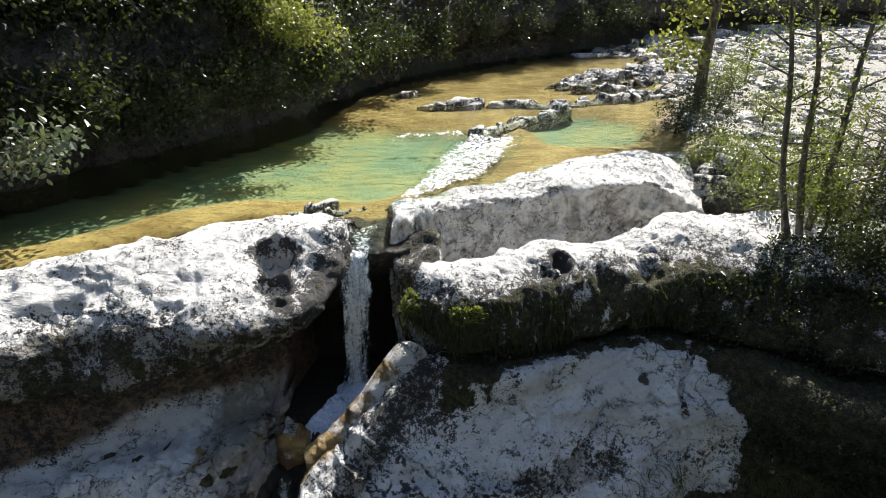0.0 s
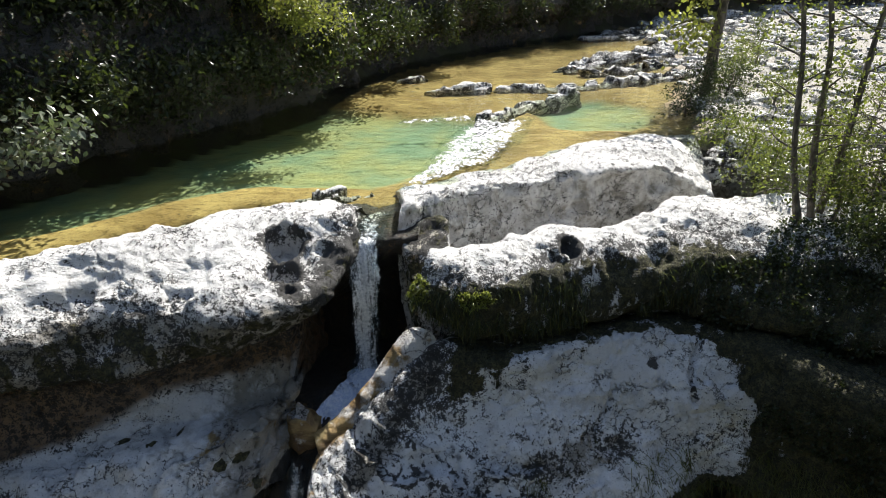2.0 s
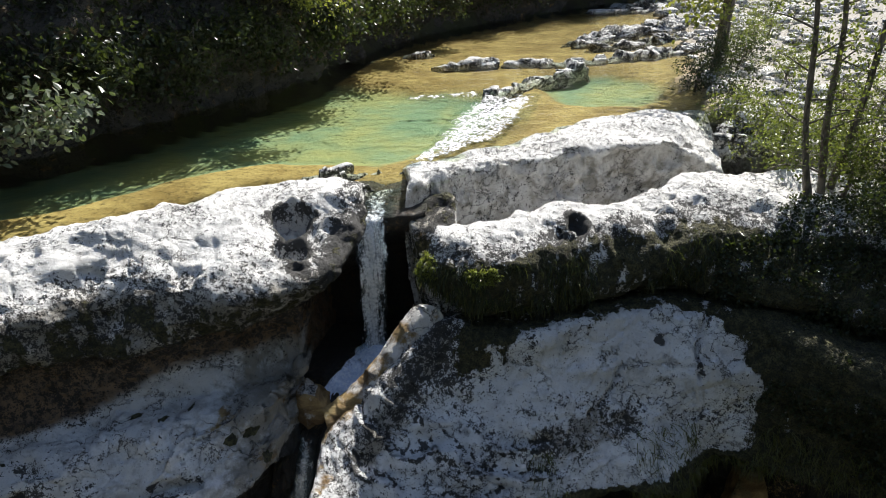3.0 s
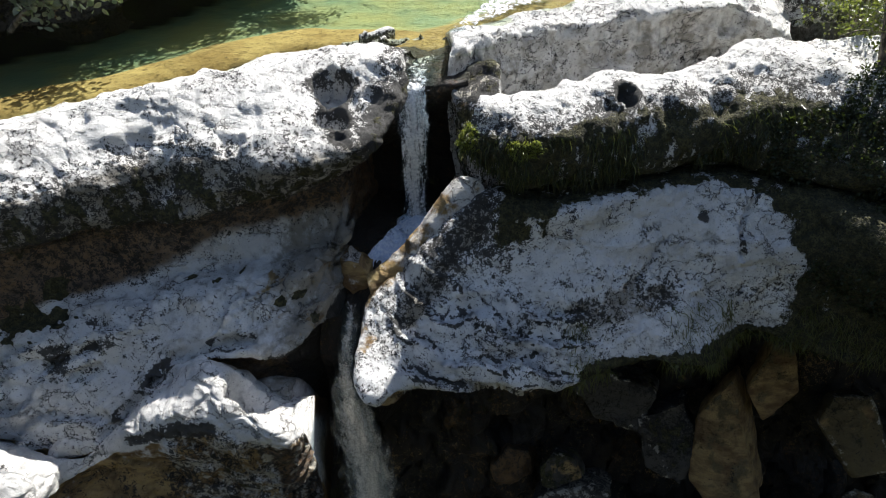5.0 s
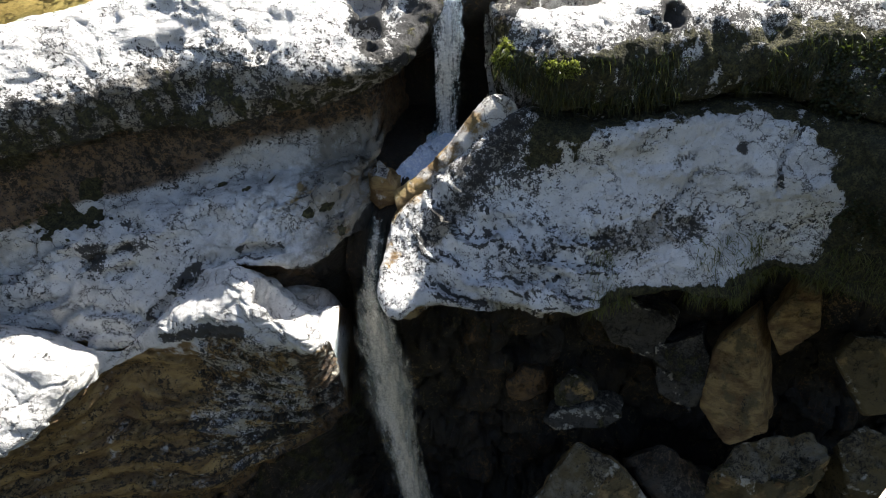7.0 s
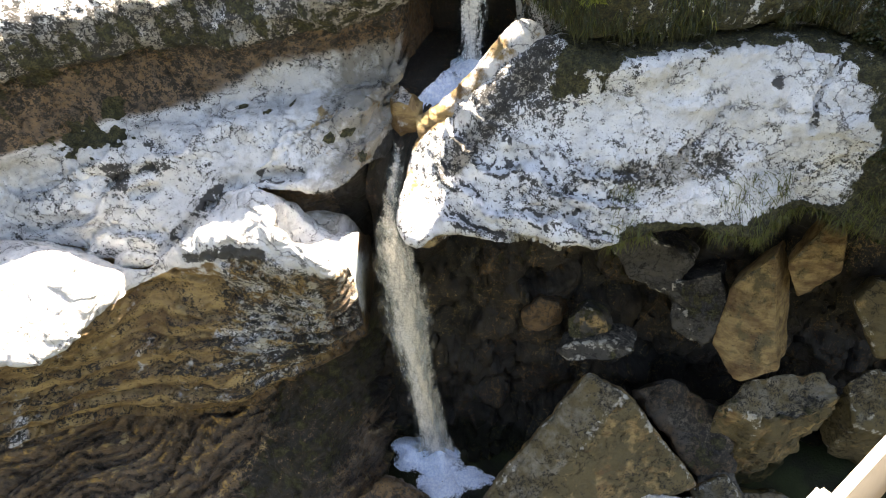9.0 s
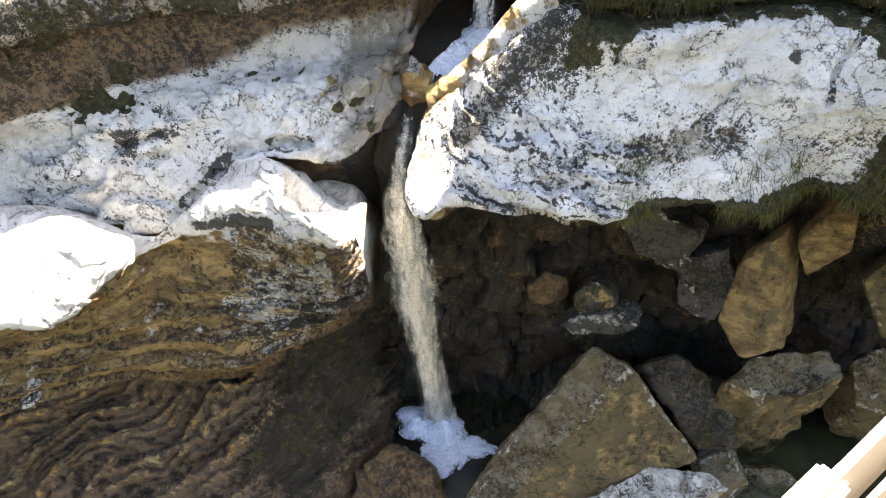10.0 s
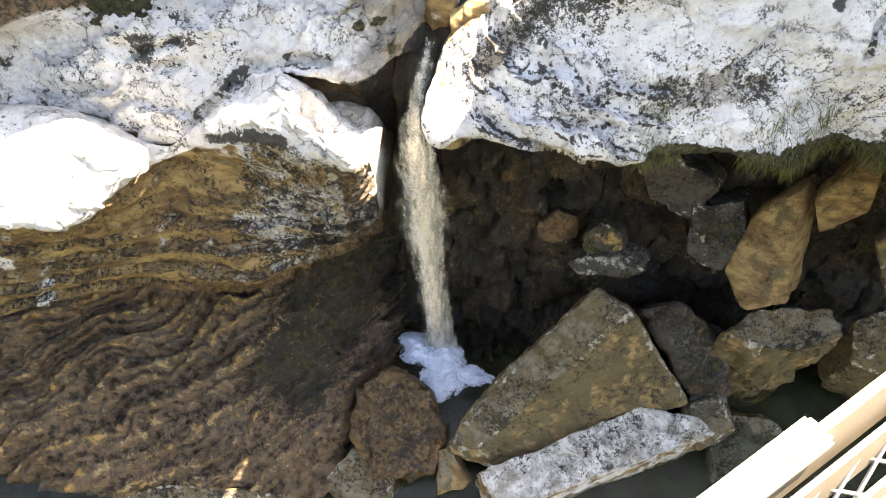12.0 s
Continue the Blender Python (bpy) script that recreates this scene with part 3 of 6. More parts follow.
def ledge_layers(g, n, t):
    """Thin beds that break off under the brow, and a flaked face."""
    x, y, z = g[..., 0], g[..., 1], g[..., 2]
    tt = t[:, None]
    beds = (z * 3.2 + 0.35 * x + 0.8 * fbm(g, 0.9, 3, 61)) % 1.0
    low = step(3.0, 3.5, tt) * step(5.4, 5.0, tt)
    flake = ((0.8 * z + 0.3 * x) * 3.0 + 1.2 * fbm(g, 1.3, 3, 65)) % 1.0
    face = step(2.0, 2.3, tt) * step(3.8, 3.4, tt)
    return g + n * (0.15 * (beds - 0.5) * low + 0.07 * (flake - 0.5) * face)[..., None]


def ledge_masks(g, n, t):
    x, y, z = g[..., 0], g[..., 1], g[..., 2]
    wob = 0.25 * fbm(g, 1.6, 4, 66)
    face = step(2.05, 2.3, t + wob)
    beds = (z * 3.2 + 0.35 * x + 0.8 * fbm(g, 0.9, 3, 61)) % 1.0
    block = step(-3.9, -3.5, x + 0.35 * fbm(g, 1.5, 3, 67)) * step(3.95, 3.6, t + wob)
    ochre = face * (0.74 - 0.18 * block)
    lichen = 0.10 + face * (0.16 + 0.26 * block + 0.34 * step(0.30, 0.05, beds) * step(3.0, 3.4, t))
    moss = face * (0.16 + 0.2 * block * step(0.1, 0.3, fbm(g, 1.4, 3, 68)))
    damp = 0.80 * step(-5.6, -4.0, x) * step(3.5, 4.1, t + 1.5 * wob) * step(0.25, 0.6, beds + 0.4 * fbm(g, 2.0, 3, 69))
    damp = np.maximum(damp, 0.9 * step(4.1, 4.5, t + wob))
    # right side painted dark to stand for shade, where the sun would brighten it
    damp = np.maximum(damp, 0.95 * step(-2.50, -2.32, x + 0.1 * fbm(g, 2.0, 2, 70)) * step(2.15, 2.4, t))
    pale = step(0.3, 0.6, fbm(g, 1.2, 3, 71)) * face
    lichen = lichen + 0.9 * step(0.10, 0.03, line_near(g, [(-3.0, 3.74, -2.5), (-3.5, 3.75, -2.62), (-3.9, 3.7, -2.75)]) + 0.05 * fbm(g, 5.0, 3, 72))
    return {"moss": moss, "ochre": ochre * (1 - 0.5 * pale), "lichen": lichen, "damp": damp, "grime": 0.35 * face, "ribbed": 0 * t, "worn": 0.48 * block * face}


mass("ledge_rock", ledge_guides, 330, 300, "sunlit limestone ledges with a brown, banded and lichened face", 0.09, 0.03, 91, ledge_masks, hidden=2, warp=ledge_layers,
     dents=[(-2.55, 4.15, -2.35, 0.32, 0.28), (-3.35, 3.75, -2.55, 0.14, 0.05)])

white_guides = [
    at(-0.45, (-0.9, 8.9), (-0.2, 9.3), (1.1, 10.3), (2.8, 11.6), (3.9, 12.2), (4.9, 12.0)),
    at(-0.05, (-0.74, 8.31), (-0.36, 8.68), (1.04, 9.64), (2.69, 10.99), (3.60, 11.30), (4.3, 10.9)),
    [(-0.65, 7.95, 0.09), (-0.2, 8.15, 0.09), (0.95, 8.8, 0.09), (2.3, 9.75, 0.12), (3.5, 10.2, 0.12), (4.25, 10.1, -0.25)],
    [(-0.62, 7.5, 0.12), (-0.3, 7.75, 0.12), (0.6, 8.25, 0.12), (1.65, 8.55, 0.14), (3.0, 8.95, 0.14), (4.0, 9.15, -0.25)],
    [(-0.65, 7.3, -0.10), (-0.3, 7.62, -0.10), (0.6, 8.12, -0.10), (1.68, 8.42, -0.10), (3.0, 8.85, -0.10), (4.0, 8.95, -0.45)],
    at(-1.0, (-0.7, 7.3), (-0.3, 7.6), (0.6, 8.15), (1.7, 8.5), (3.0, 9.0), (4.3, 9.0)),
    at(-2.8, (-0.5, 7.5), (0.0, 7.9), (0.8, 8.4), (1.8, 8.8), (3.0, 9.2), (4.3, 9.2)),
    at(-3.0, (-0.6, 9.2), (0.0, 9.8), (1.0, 10.5), (2.3, 11.5), (3.6, 12.0), (5.5, 12.2)),
]


def white_masks(g, n, t):
    return {"grime": 0.45 * step(3.3, 3.8, t), "lichen": 0.17 + 0.12 * step(4.0, 3.2, t), "moss": 0 * t, "ochre": 0.15 * step(3.8, 4.5, t), "damp": 0 * t}


mass("white_rock", white_guides, 230, 150, "bare white limestone rock with a scooped shaded wall", 0.11, 0.045, 11, white_masks, hidden=2,
     dents=[(0.83, 8.05, -0.15, 0.35, 0.12), (1.6, 8.35, -0.2, 0.4, 0.14), (2.35, 8.6, -0.2, 0.35, 0.14), (3.1, 8.8, -0.1, 0.25, 0.2), (3.6, 9.1, 0.15, 0.2, 0.12)])

block_guides = [
    at(-1.0, (-0.15, 6.8), (0.5, 7.2), (1.5, 7.6), (2.5, 8.0), (3.4, 8.7), (4.3, 8.7), (6.5, 8.5)),
    at(-0.08, (-0.2, 6.4), (0.56, 6.75), (1.49, 7.15), (2.5, 7.5), (3.25, 8.1), (4.1, 8.05), (6.5, 8.0)),
    at(-0.12, (-0.33, 6.1), (0.46, 5.98), (1.1, 6.4), (1.9, 6.75), (2.77, 7.1), (3.6, 6.95), (6.2, 6.2)),
    at(-0.45, (-0.44, 5.98), (0.3, 5.8), (1.1, 6.1), (1.95, 6.4), (2.8, 6.65), (3.6, 6.5), (6.0, 5.7)),
    at(-0.88, (-0.12, 6.5), (0.12, 6.0), (1.05, 6.05), (2.0, 6.4), (2.82, 6.6), (3.5, 6.2), (5.6, 5.2)),
    at(-1.15, (-0.1, 6.9), (0.2, 6.4), (1.2, 6.5), (2.1, 6.8), (2.9, 7.0), (3.7, 6.6), (6.0, 5.6)),
    at(-1.7, (0.1, 7.2), (0.6, 7.3), (1.5, 7.4), (2.3, 7.8), (3.2, 8.2), (4.2, 8.0), (6.5, 8.0)),
]


def block_masks(g, n, t):
    v = t + 0.3 * fbm(g, 1.0, 3, 9)
    return {"moss": step(2.0, 2.7, v) * 0.66, "ochre": 0.3 * step(3.5, 4.2, v), "lichen": 0.45 * step(1.5, 2.2, v) + 0.12, "damp": 0 * t}


mass("mossy_block", block_guides, 260, 130, "limestone block with a white top and a dark mossy face", 0.13, 0.035, 21, block_masks, hidden=2, dents=[(1.33, 6.6, -0.15, 0.16, 0.16), (1.15, 6.45, -0.2, 0.1, 0.08), (2.46, 6.72, -0.3, 0.16, 0.08)])

slab_guides = [
    [(0.20, 7.20, -2.60), (-0.10, 6.90, -1.50), (0.50, 6.70, -1.30), (1.30, 6.80, -1.25), (2.20, 7.00, -1.20), (3.10, 7.00, -1.20), (3.70, 6.80, -1.20), (4.20, 6.30, -1.20), (6.50, 5.60, -1.20)],
    [(0.10, 6.80, -2.20), (-0.22, 6.34, -1.12), (0.30, 5.85, -1.12), (1.11, 5.95, -1.10), (2.02, 6.30, -1.04), (2.90, 6.40, -1.04), (3.40, 6.20, -1.10), (4.00, 5.40, -1.10), (6.30, 3.70, -1.20)],
    [(-0.45, 6.50, -2.40), (-0.72, 6.12, -1.38), (-0.30, 5.75, -1.47), (0.73, 5.75, -1.56), (1.70, 5.85, -1.56), (2.66, 5.90, -1.56), (3.35, 5.75, -1.57), (4.10, 5.10, -1.57), (6.27, 3.57, -1.67)],
    [(-0.95, 6.20, -2.70), (-1.25, 5.78, -1.90), (-0.80, 5.40, -1.92), (0.00, 5.31, -2.03), (0.94, 5.31, -2.07), (1.90, 5.49, -2.07), (2.96, 5.66, -2.07), (3.60, 5.55, -2.07), (6.22, 3.64, -2.14)],
    [(-1.30, 5.75, -3.04), (-1.60, 5.35, -2.27), (-0.99, 4.95, -2.32), (-0.30, 4.85, -2.37), (0.49, 4.85, -2.39), (1.37, 5.05, -2.39), (2.50, 5.30, -2.39), (3.40, 5.52, -2.45), (6.19, 3.82, -2.49)],
    [(-1.15, 5.10, -3.12), (-1.42, 4.32, -2.70), (-0.88, 4.50, -2.68), (-0.29, 4.56, -2.67), (0.59, 4.58, -2.70), (1.57, 4.98, -2.68), (2.50, 5.02, -2.74), (3.30, 5.52, -2.70), (6.16, 4.01, -2.77)],
    [(-1.19, 5.40, -3.22), (-1.10, 5.24, -3.07), (-0.57, 5.24, -3.00), (0.00, 5.34, -3.00), (0.80, 5.54, -3.00), (1.80, 5.84, -3.00), (2.80, 6.00, -3.00), (3.60, 6.40, -3.00), (6.34, 5.89, -3.09)],
    [(-0.60, 7.40, -3.44), (-0.30, 7.40, -3.44), (0.20, 7.40, -3.44), (0.80, 7.50, -3.44), (1.50, 7.80, -3.44), (2.50, 8.00, -3.44), (3.80, 8.20, -3.44), (4.60, 8.20, -3.44), (6.50, 8.00, -3.44)],
]


RIDGE = [(-0.22, 6.34, -1.12), (-0.72, 6.12, -1.38), (-1.25, 5.78, -1.9), (-1.6, 5.35, -2.27), (-1.5, 4.85, -2.45)]
SLAB_CRACKS = [[(2.95, 6.3, -1.12), (2.91, 6.25, -1.16), (2.77, 6.03, -1.45), (2.79, 5.8, -1.72)], [(2.78, 6.0, -1.45), (2.9, 5.97, -1.4)], [(1.88, 5.86, -1.58), (1.67, 5.67, -1.93), (1.45, 5.55, -2.0)],
               [(0.55, 4.95, -2.35), (0.25, 4.75, -2.55), (0.05, 4.6, -2.7)]]


def slab_plates(g, t):
    """Thin plates that break off in steps towards the lower corner: the step's phase, and where they are."""
    x, z = g[..., 0], g[..., 2]
    phase = ((z * 2.2 + 0.35 * x + 0.55 * fbm(g, 1.2, 4, 77)) * 1.9) % 1.0
    low = step(2.5, 3.3, t + 0.5 * fbm(g, 1.0, 2, 5)) * step(5.7, 5.2, t) * step(1.5, 0.7, x + 0.5 * fbm(g, 1.5, 2, 6)) * step(-1.35, -1.0, x)
    return phase, low


def slab_masks(g, n, t):
    x, y, z = g[..., 0], g[..., 1], g[..., 2]
    v = t + 0.3 * fbm(g, 1.1, 3, 29)
    right = step(3.3, 3.6, x + 0.4 * fbm(g, 1.5, 3, 14))
    phase, low = slab_plates(g, t)
    rag = 0.1 * fbm(g, 4.0, 3, 33)
    # gaps between plates painted dark, standing in for weak shading of the relief
    crack = step(0.15, 0.05, phase + 0.12 * fbm(g, 5.0, 2, 78)) * step(-0.4, 0.0, fbm(g, 2.6, 3, 79))
    second = (phase * 2.0 + 0.8 * fbm(g, 2.2, 3, 80)) % 1.0
    crack = np.maximum(crack, 0.55 * step(0.16, 0.05, second) * step(-0.1, 0.2, fbm(g, 3.1, 3, 81)))
    # upper rim: a mossy outline, with the shade under the block painted in
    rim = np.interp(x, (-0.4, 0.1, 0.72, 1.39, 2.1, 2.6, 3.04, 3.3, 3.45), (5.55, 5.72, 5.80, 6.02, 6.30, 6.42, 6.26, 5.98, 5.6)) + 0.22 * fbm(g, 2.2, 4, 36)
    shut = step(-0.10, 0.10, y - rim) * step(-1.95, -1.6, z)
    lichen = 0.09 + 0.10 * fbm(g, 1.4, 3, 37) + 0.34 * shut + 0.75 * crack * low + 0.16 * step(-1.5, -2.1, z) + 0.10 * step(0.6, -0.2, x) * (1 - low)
    band = step(0.26, 0.08, line_near(g, [(-0.2, 6.0, -1.2), (-0.45, 5.72, -1.5), (-0.62, 5.58, -1.75), (-1.07, 5.16, -2.21)]) + rag)
    grime = np.maximum(0.7 * band, 0.3 * step(-0.35, -0.6, x + 0.4 * fbm(g, 1.5, 3, 43)) * step(-2.0, -1.7, z))
    lichen = lichen + 0.14 * band
    crust = step(1.0, 0.4, np.sqrt(((x - 1.45) / 0.95) ** 2 + ((z + 2.1) / 0.26) ** 2) + 3 * rag)
    grime = np.maximum(np.maximum(grime, 0.6 * crust), 0.2)
    for pts in SLAB_CRACKS:
        lichen = lichen + 0.9 * step(0.05, 0.02, line_near(g, pts) + 0.3 * rag)
    lichen = lichen + 0.24 * crust + 0.9 * step(0.1, 0.05, np.linalg.norm(g - (2.34, 6.04, -1.35), axis=-1) + 0.4 * rag)
    moss = step(4.0, 4.7, v) * step(6.2, 5.6, v) * step(0.5, 1.3, x) * 0.95 + np.maximum(right * 0.8, 0.7 * shut * step(-0.3, 0.1, x)) + 0.34 * crust
    ochre = step(4.9, 5.3, v) * 0.7 + 0.5 * step(0.28, 0.1, line_near(g, RIDGE) + rag) + 0.35 * crust
    return {"moss": moss, "ochre": ochre, "lichen": lichen, "damp": step(5.3, 6.0, v) * 0.8, "grime": grime}


def slab_relief(g, n, t):
    phase, low = slab_plates(g, t[:, None] + np.zeros(g.shape[:2]))
    g = g + n * (0.16 * (phase - 0.5) * low)[..., None]
    g[..., 2] -= 0.10 * step(0.34, 0.05, line_near(g, RIDGE[:3]) + 0.06 * fbm(g, 3.0, 3, 35))
    for pts in SLAB_CRACKS:
        g = g - n * (0.08 * step(0.05, 0.015, line_near(g, pts) + 0.03 * fbm(g, 5.0, 2, 3)))[..., None]
    return g


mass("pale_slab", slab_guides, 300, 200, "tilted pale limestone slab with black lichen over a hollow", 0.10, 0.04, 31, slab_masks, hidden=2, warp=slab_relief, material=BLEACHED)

# the sunlit fin of rock beside the slot
mass("rock_fin", [
    [(-0.45, 6.62, -1.95), (-0.70, 6.38, -2.05), (-1.10, 6.08, -2.30), (-1.55, 5.80, -2.45)],
    [(-0.62, 6.42, -1.22), (-0.80, 6.26, -1.42), (-1.22, 5.93, -1.86), (-1.62, 5.68, -2.08)],
    [(-0.42, 6.30, -0.99), (-0.68, 6.17, -1.22), (-1.16, 5.86, -1.78), (-1.58, 5.60, -2.04)],
    [(-0.20, 6.19, -1.05), (-0.58, 6.03, -1.31), (-1.09, 5.78, -1.84), (-1.54, 5.49, -2.12)],
    [(-0.15, 6.20, -1.40), (-0.50, 6.00, -1.65), (-1.00, 5.72, -2.10), (-1.45, 5.45, -2.45)],
    [(-0.10, 6.60, -1.80), (-0.45, 6.40, -2.00), (-0.95, 6.10, -2.30), (-1.35, 5.85, -2.50)],
], 120, 90, "sunlit fin of rock with a yellowed crest beside the slot", 0.05, 0.02, 57,
     lambda g, n, t: {"moss": 0.12 * step(-0.5, -0.7, g[..., 0]), "ochre": 0.44 + 0.2 * step(-0.8, -1.2, g[..., 0]), "lichen": 0.5 * step(3.2, 3.5, t) + 0.7 * step(1.0, 0.6, t), "damp": 0.7 * step(0.9, 0.5, t), "grime": 0.5 * step(3.2, 3.5, t)}, hidden=1)

hollow_guides = [
    at(-2.6, (-3.0, 6.6), (-1.6, 6.9), (-0.5, 7.3), (1.0, 7.4), (3.0, 8.0), (7.0, 8.0)),
    at(-3.6, (-3.0, 5.6), (-1.9, 6.0), (-0.5, 6.3), (1.0, 6.6), (3.0, 7.0), (7.0, 7.2)),
    at(-5.5, (-3.0, 5.0), (-1.8, 5.3), (-0.4, 5.4), (1.0, 5.9), (3.0, 6.4), (7.0, 6.8)),
    at(-7.2, (-3.0, 4.4), (-1.6, 4.7), (-0.4, 4.8), (1.0, 5.2), (3.0, 5.8), (7.0, 6.3)),
    at(-8.6, (-3.0, 3.9), (-1.4, 4.2), (-0.2, 4.2), (1.2, 4.6), (3.0, 5.2), (7.0, 5.8)),
    at(-8.8, (-3.0, 9.0), (-1.4, 9.0), (-0.2, 9.0), (1.2, 9.2), (3.0, 9.5), (7.0, 9.5)),
]


def hollow_blocks(g, n, t):
    """Jammed blocks with dark joints."""
    d1, d2, ident = cells(g * np.array((1.0, 1.0, 1.3)) + 0.2 * fbm(g, 1.5, 2, 46)[..., None], 1.25, 47)
    return g + n * (0.16 * ident - 0.14 * step(0.16, 0.0, d2 - d1) + 0.16 * (ridged(g, 1.6, 4, 48) - 0.3))[..., None]


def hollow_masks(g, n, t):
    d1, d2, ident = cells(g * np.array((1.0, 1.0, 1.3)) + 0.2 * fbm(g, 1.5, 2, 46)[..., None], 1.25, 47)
    # heavy black crust puts the hollow's shade into the rock's colour
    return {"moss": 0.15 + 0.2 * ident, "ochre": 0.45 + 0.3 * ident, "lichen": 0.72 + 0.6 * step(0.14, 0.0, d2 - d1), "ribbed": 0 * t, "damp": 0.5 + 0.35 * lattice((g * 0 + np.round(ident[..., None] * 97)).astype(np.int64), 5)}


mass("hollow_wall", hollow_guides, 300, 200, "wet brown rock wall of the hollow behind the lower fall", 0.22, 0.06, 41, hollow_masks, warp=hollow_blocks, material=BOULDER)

# the sill under the lip of the upper fall, wet, with slot shade painted black
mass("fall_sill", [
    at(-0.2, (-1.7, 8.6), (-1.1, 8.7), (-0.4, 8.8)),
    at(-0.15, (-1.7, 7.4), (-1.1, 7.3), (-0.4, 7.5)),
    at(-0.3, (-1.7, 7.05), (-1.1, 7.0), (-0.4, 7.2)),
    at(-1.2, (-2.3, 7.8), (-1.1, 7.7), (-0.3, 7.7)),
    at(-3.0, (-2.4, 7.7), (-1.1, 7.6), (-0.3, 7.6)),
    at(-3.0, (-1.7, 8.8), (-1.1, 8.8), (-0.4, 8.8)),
], 60, 70, "wet rock sill under the upper fall, blackened for the slot's shade", 0.08, 0.03, 51,
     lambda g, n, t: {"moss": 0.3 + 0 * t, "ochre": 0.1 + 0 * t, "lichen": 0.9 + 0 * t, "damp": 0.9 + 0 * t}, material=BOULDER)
# the rounded grey rock in the notch between block and wall
mass("notch_rock", [
    at(-3.00, (-2.95, 4.75), (-2.65, 4.85), (-2.35, 4.85)),
    at(-2.76, (-2.90, 4.55), (-2.65, 4.62), (-2.40, 4.58)),
    at(-2.82, (-2.90, 4.36), (-2.65, 4.34), (-2.38, 4.42)),
    at(-3.10, (-2.92, 4.22), (-2.65, 4.18), (-2.34, 4.30)),
    at(-3.60, (-2.92, 4.25), (-2.6, 4.18), (-2.3, 4.35)),
    at(-3.70, (-2.90, 5.0), (-2.6, 5.0), (-2.3, 5.0)),
], 60, 70, "smooth rounded grey rock wedged under the wall", 0.04, 0.015, 55,
     lambda g, n, t: {"moss": 0 * t, "ochre": 0.05 + 0 * t, "lichen": 0 * t, "grime": 0.6 + 0 * t, "damp": 0.5 * step(-2.35, -2.2, g[..., 0])}, close=True)
# floor of the narrow slot between the falls, wet, its deep shade painted black
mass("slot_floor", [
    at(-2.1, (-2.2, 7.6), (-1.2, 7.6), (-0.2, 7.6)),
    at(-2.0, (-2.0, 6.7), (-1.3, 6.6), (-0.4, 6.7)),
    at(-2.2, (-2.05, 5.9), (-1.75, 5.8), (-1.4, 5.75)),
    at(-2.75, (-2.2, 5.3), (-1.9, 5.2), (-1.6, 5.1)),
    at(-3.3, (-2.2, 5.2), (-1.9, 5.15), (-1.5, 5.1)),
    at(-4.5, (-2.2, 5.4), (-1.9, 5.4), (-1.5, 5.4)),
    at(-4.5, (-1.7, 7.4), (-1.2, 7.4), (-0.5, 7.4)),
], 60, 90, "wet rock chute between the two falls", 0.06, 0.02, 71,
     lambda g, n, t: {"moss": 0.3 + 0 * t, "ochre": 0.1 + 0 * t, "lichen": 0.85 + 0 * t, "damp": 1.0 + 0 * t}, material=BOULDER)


# ---- the ground: river bed, banks, gorge and hills in one sheet ----
BANK = np.array([(-40, -9.0), (-14.0, 3.5), (-6.6, 8.2), (-5.25, 9.64), (-4.07, 11.58), (-2.72, 13.5), (-1.35, 18.2), (2.3, 22.9), (7.4, 27.3), (18.0, 33.0), (60, 50.0)])
SHELF = np.array([(-40.0, -16.0), (-8.6, 4.8), (-4.9, 7.0), (-3.0, 8.5), (-1.0, 8.4), (0.8, 9.9), (3.0, 11.6), (5.2, 11.2), (6.2, 8.0), (9.0, 6.0), (40.0, 2.0)])


def off(line, x, y):
    """Distance from a line, positive on its left."""
    best = np.full(x.shape, 1e9)
    sign = np.ones(x.shape)
    for (ax, ay), (bx, by) in zip(line[:-1], line[1:]):
        dx, dy = bx - ax, by - ay
        s = np.clip(((x - ax) * dx + (y - ay) * dy) / (dx * dx + dy * dy), 0, 1)
        d = np.hypot(x - ax - s * dx, y - ay - s * dy)
        side = np.where(dx * (y - ay) - dy * (x - ax) > 0, 1.0, -1.0)
        sign = np.where(d < best - 1e-9, side, sign)
        best = np.minimum(best, d)
    return best * sign


def uneven(n, lo, hi, focus, power=2.2):
    s = np.linspace(-1, 1, n)
    s = np.sign(s) * np.abs(s) ** power
    return np.where(s < 0, focus + s * (focus - lo), focus + s * (hi - focus))


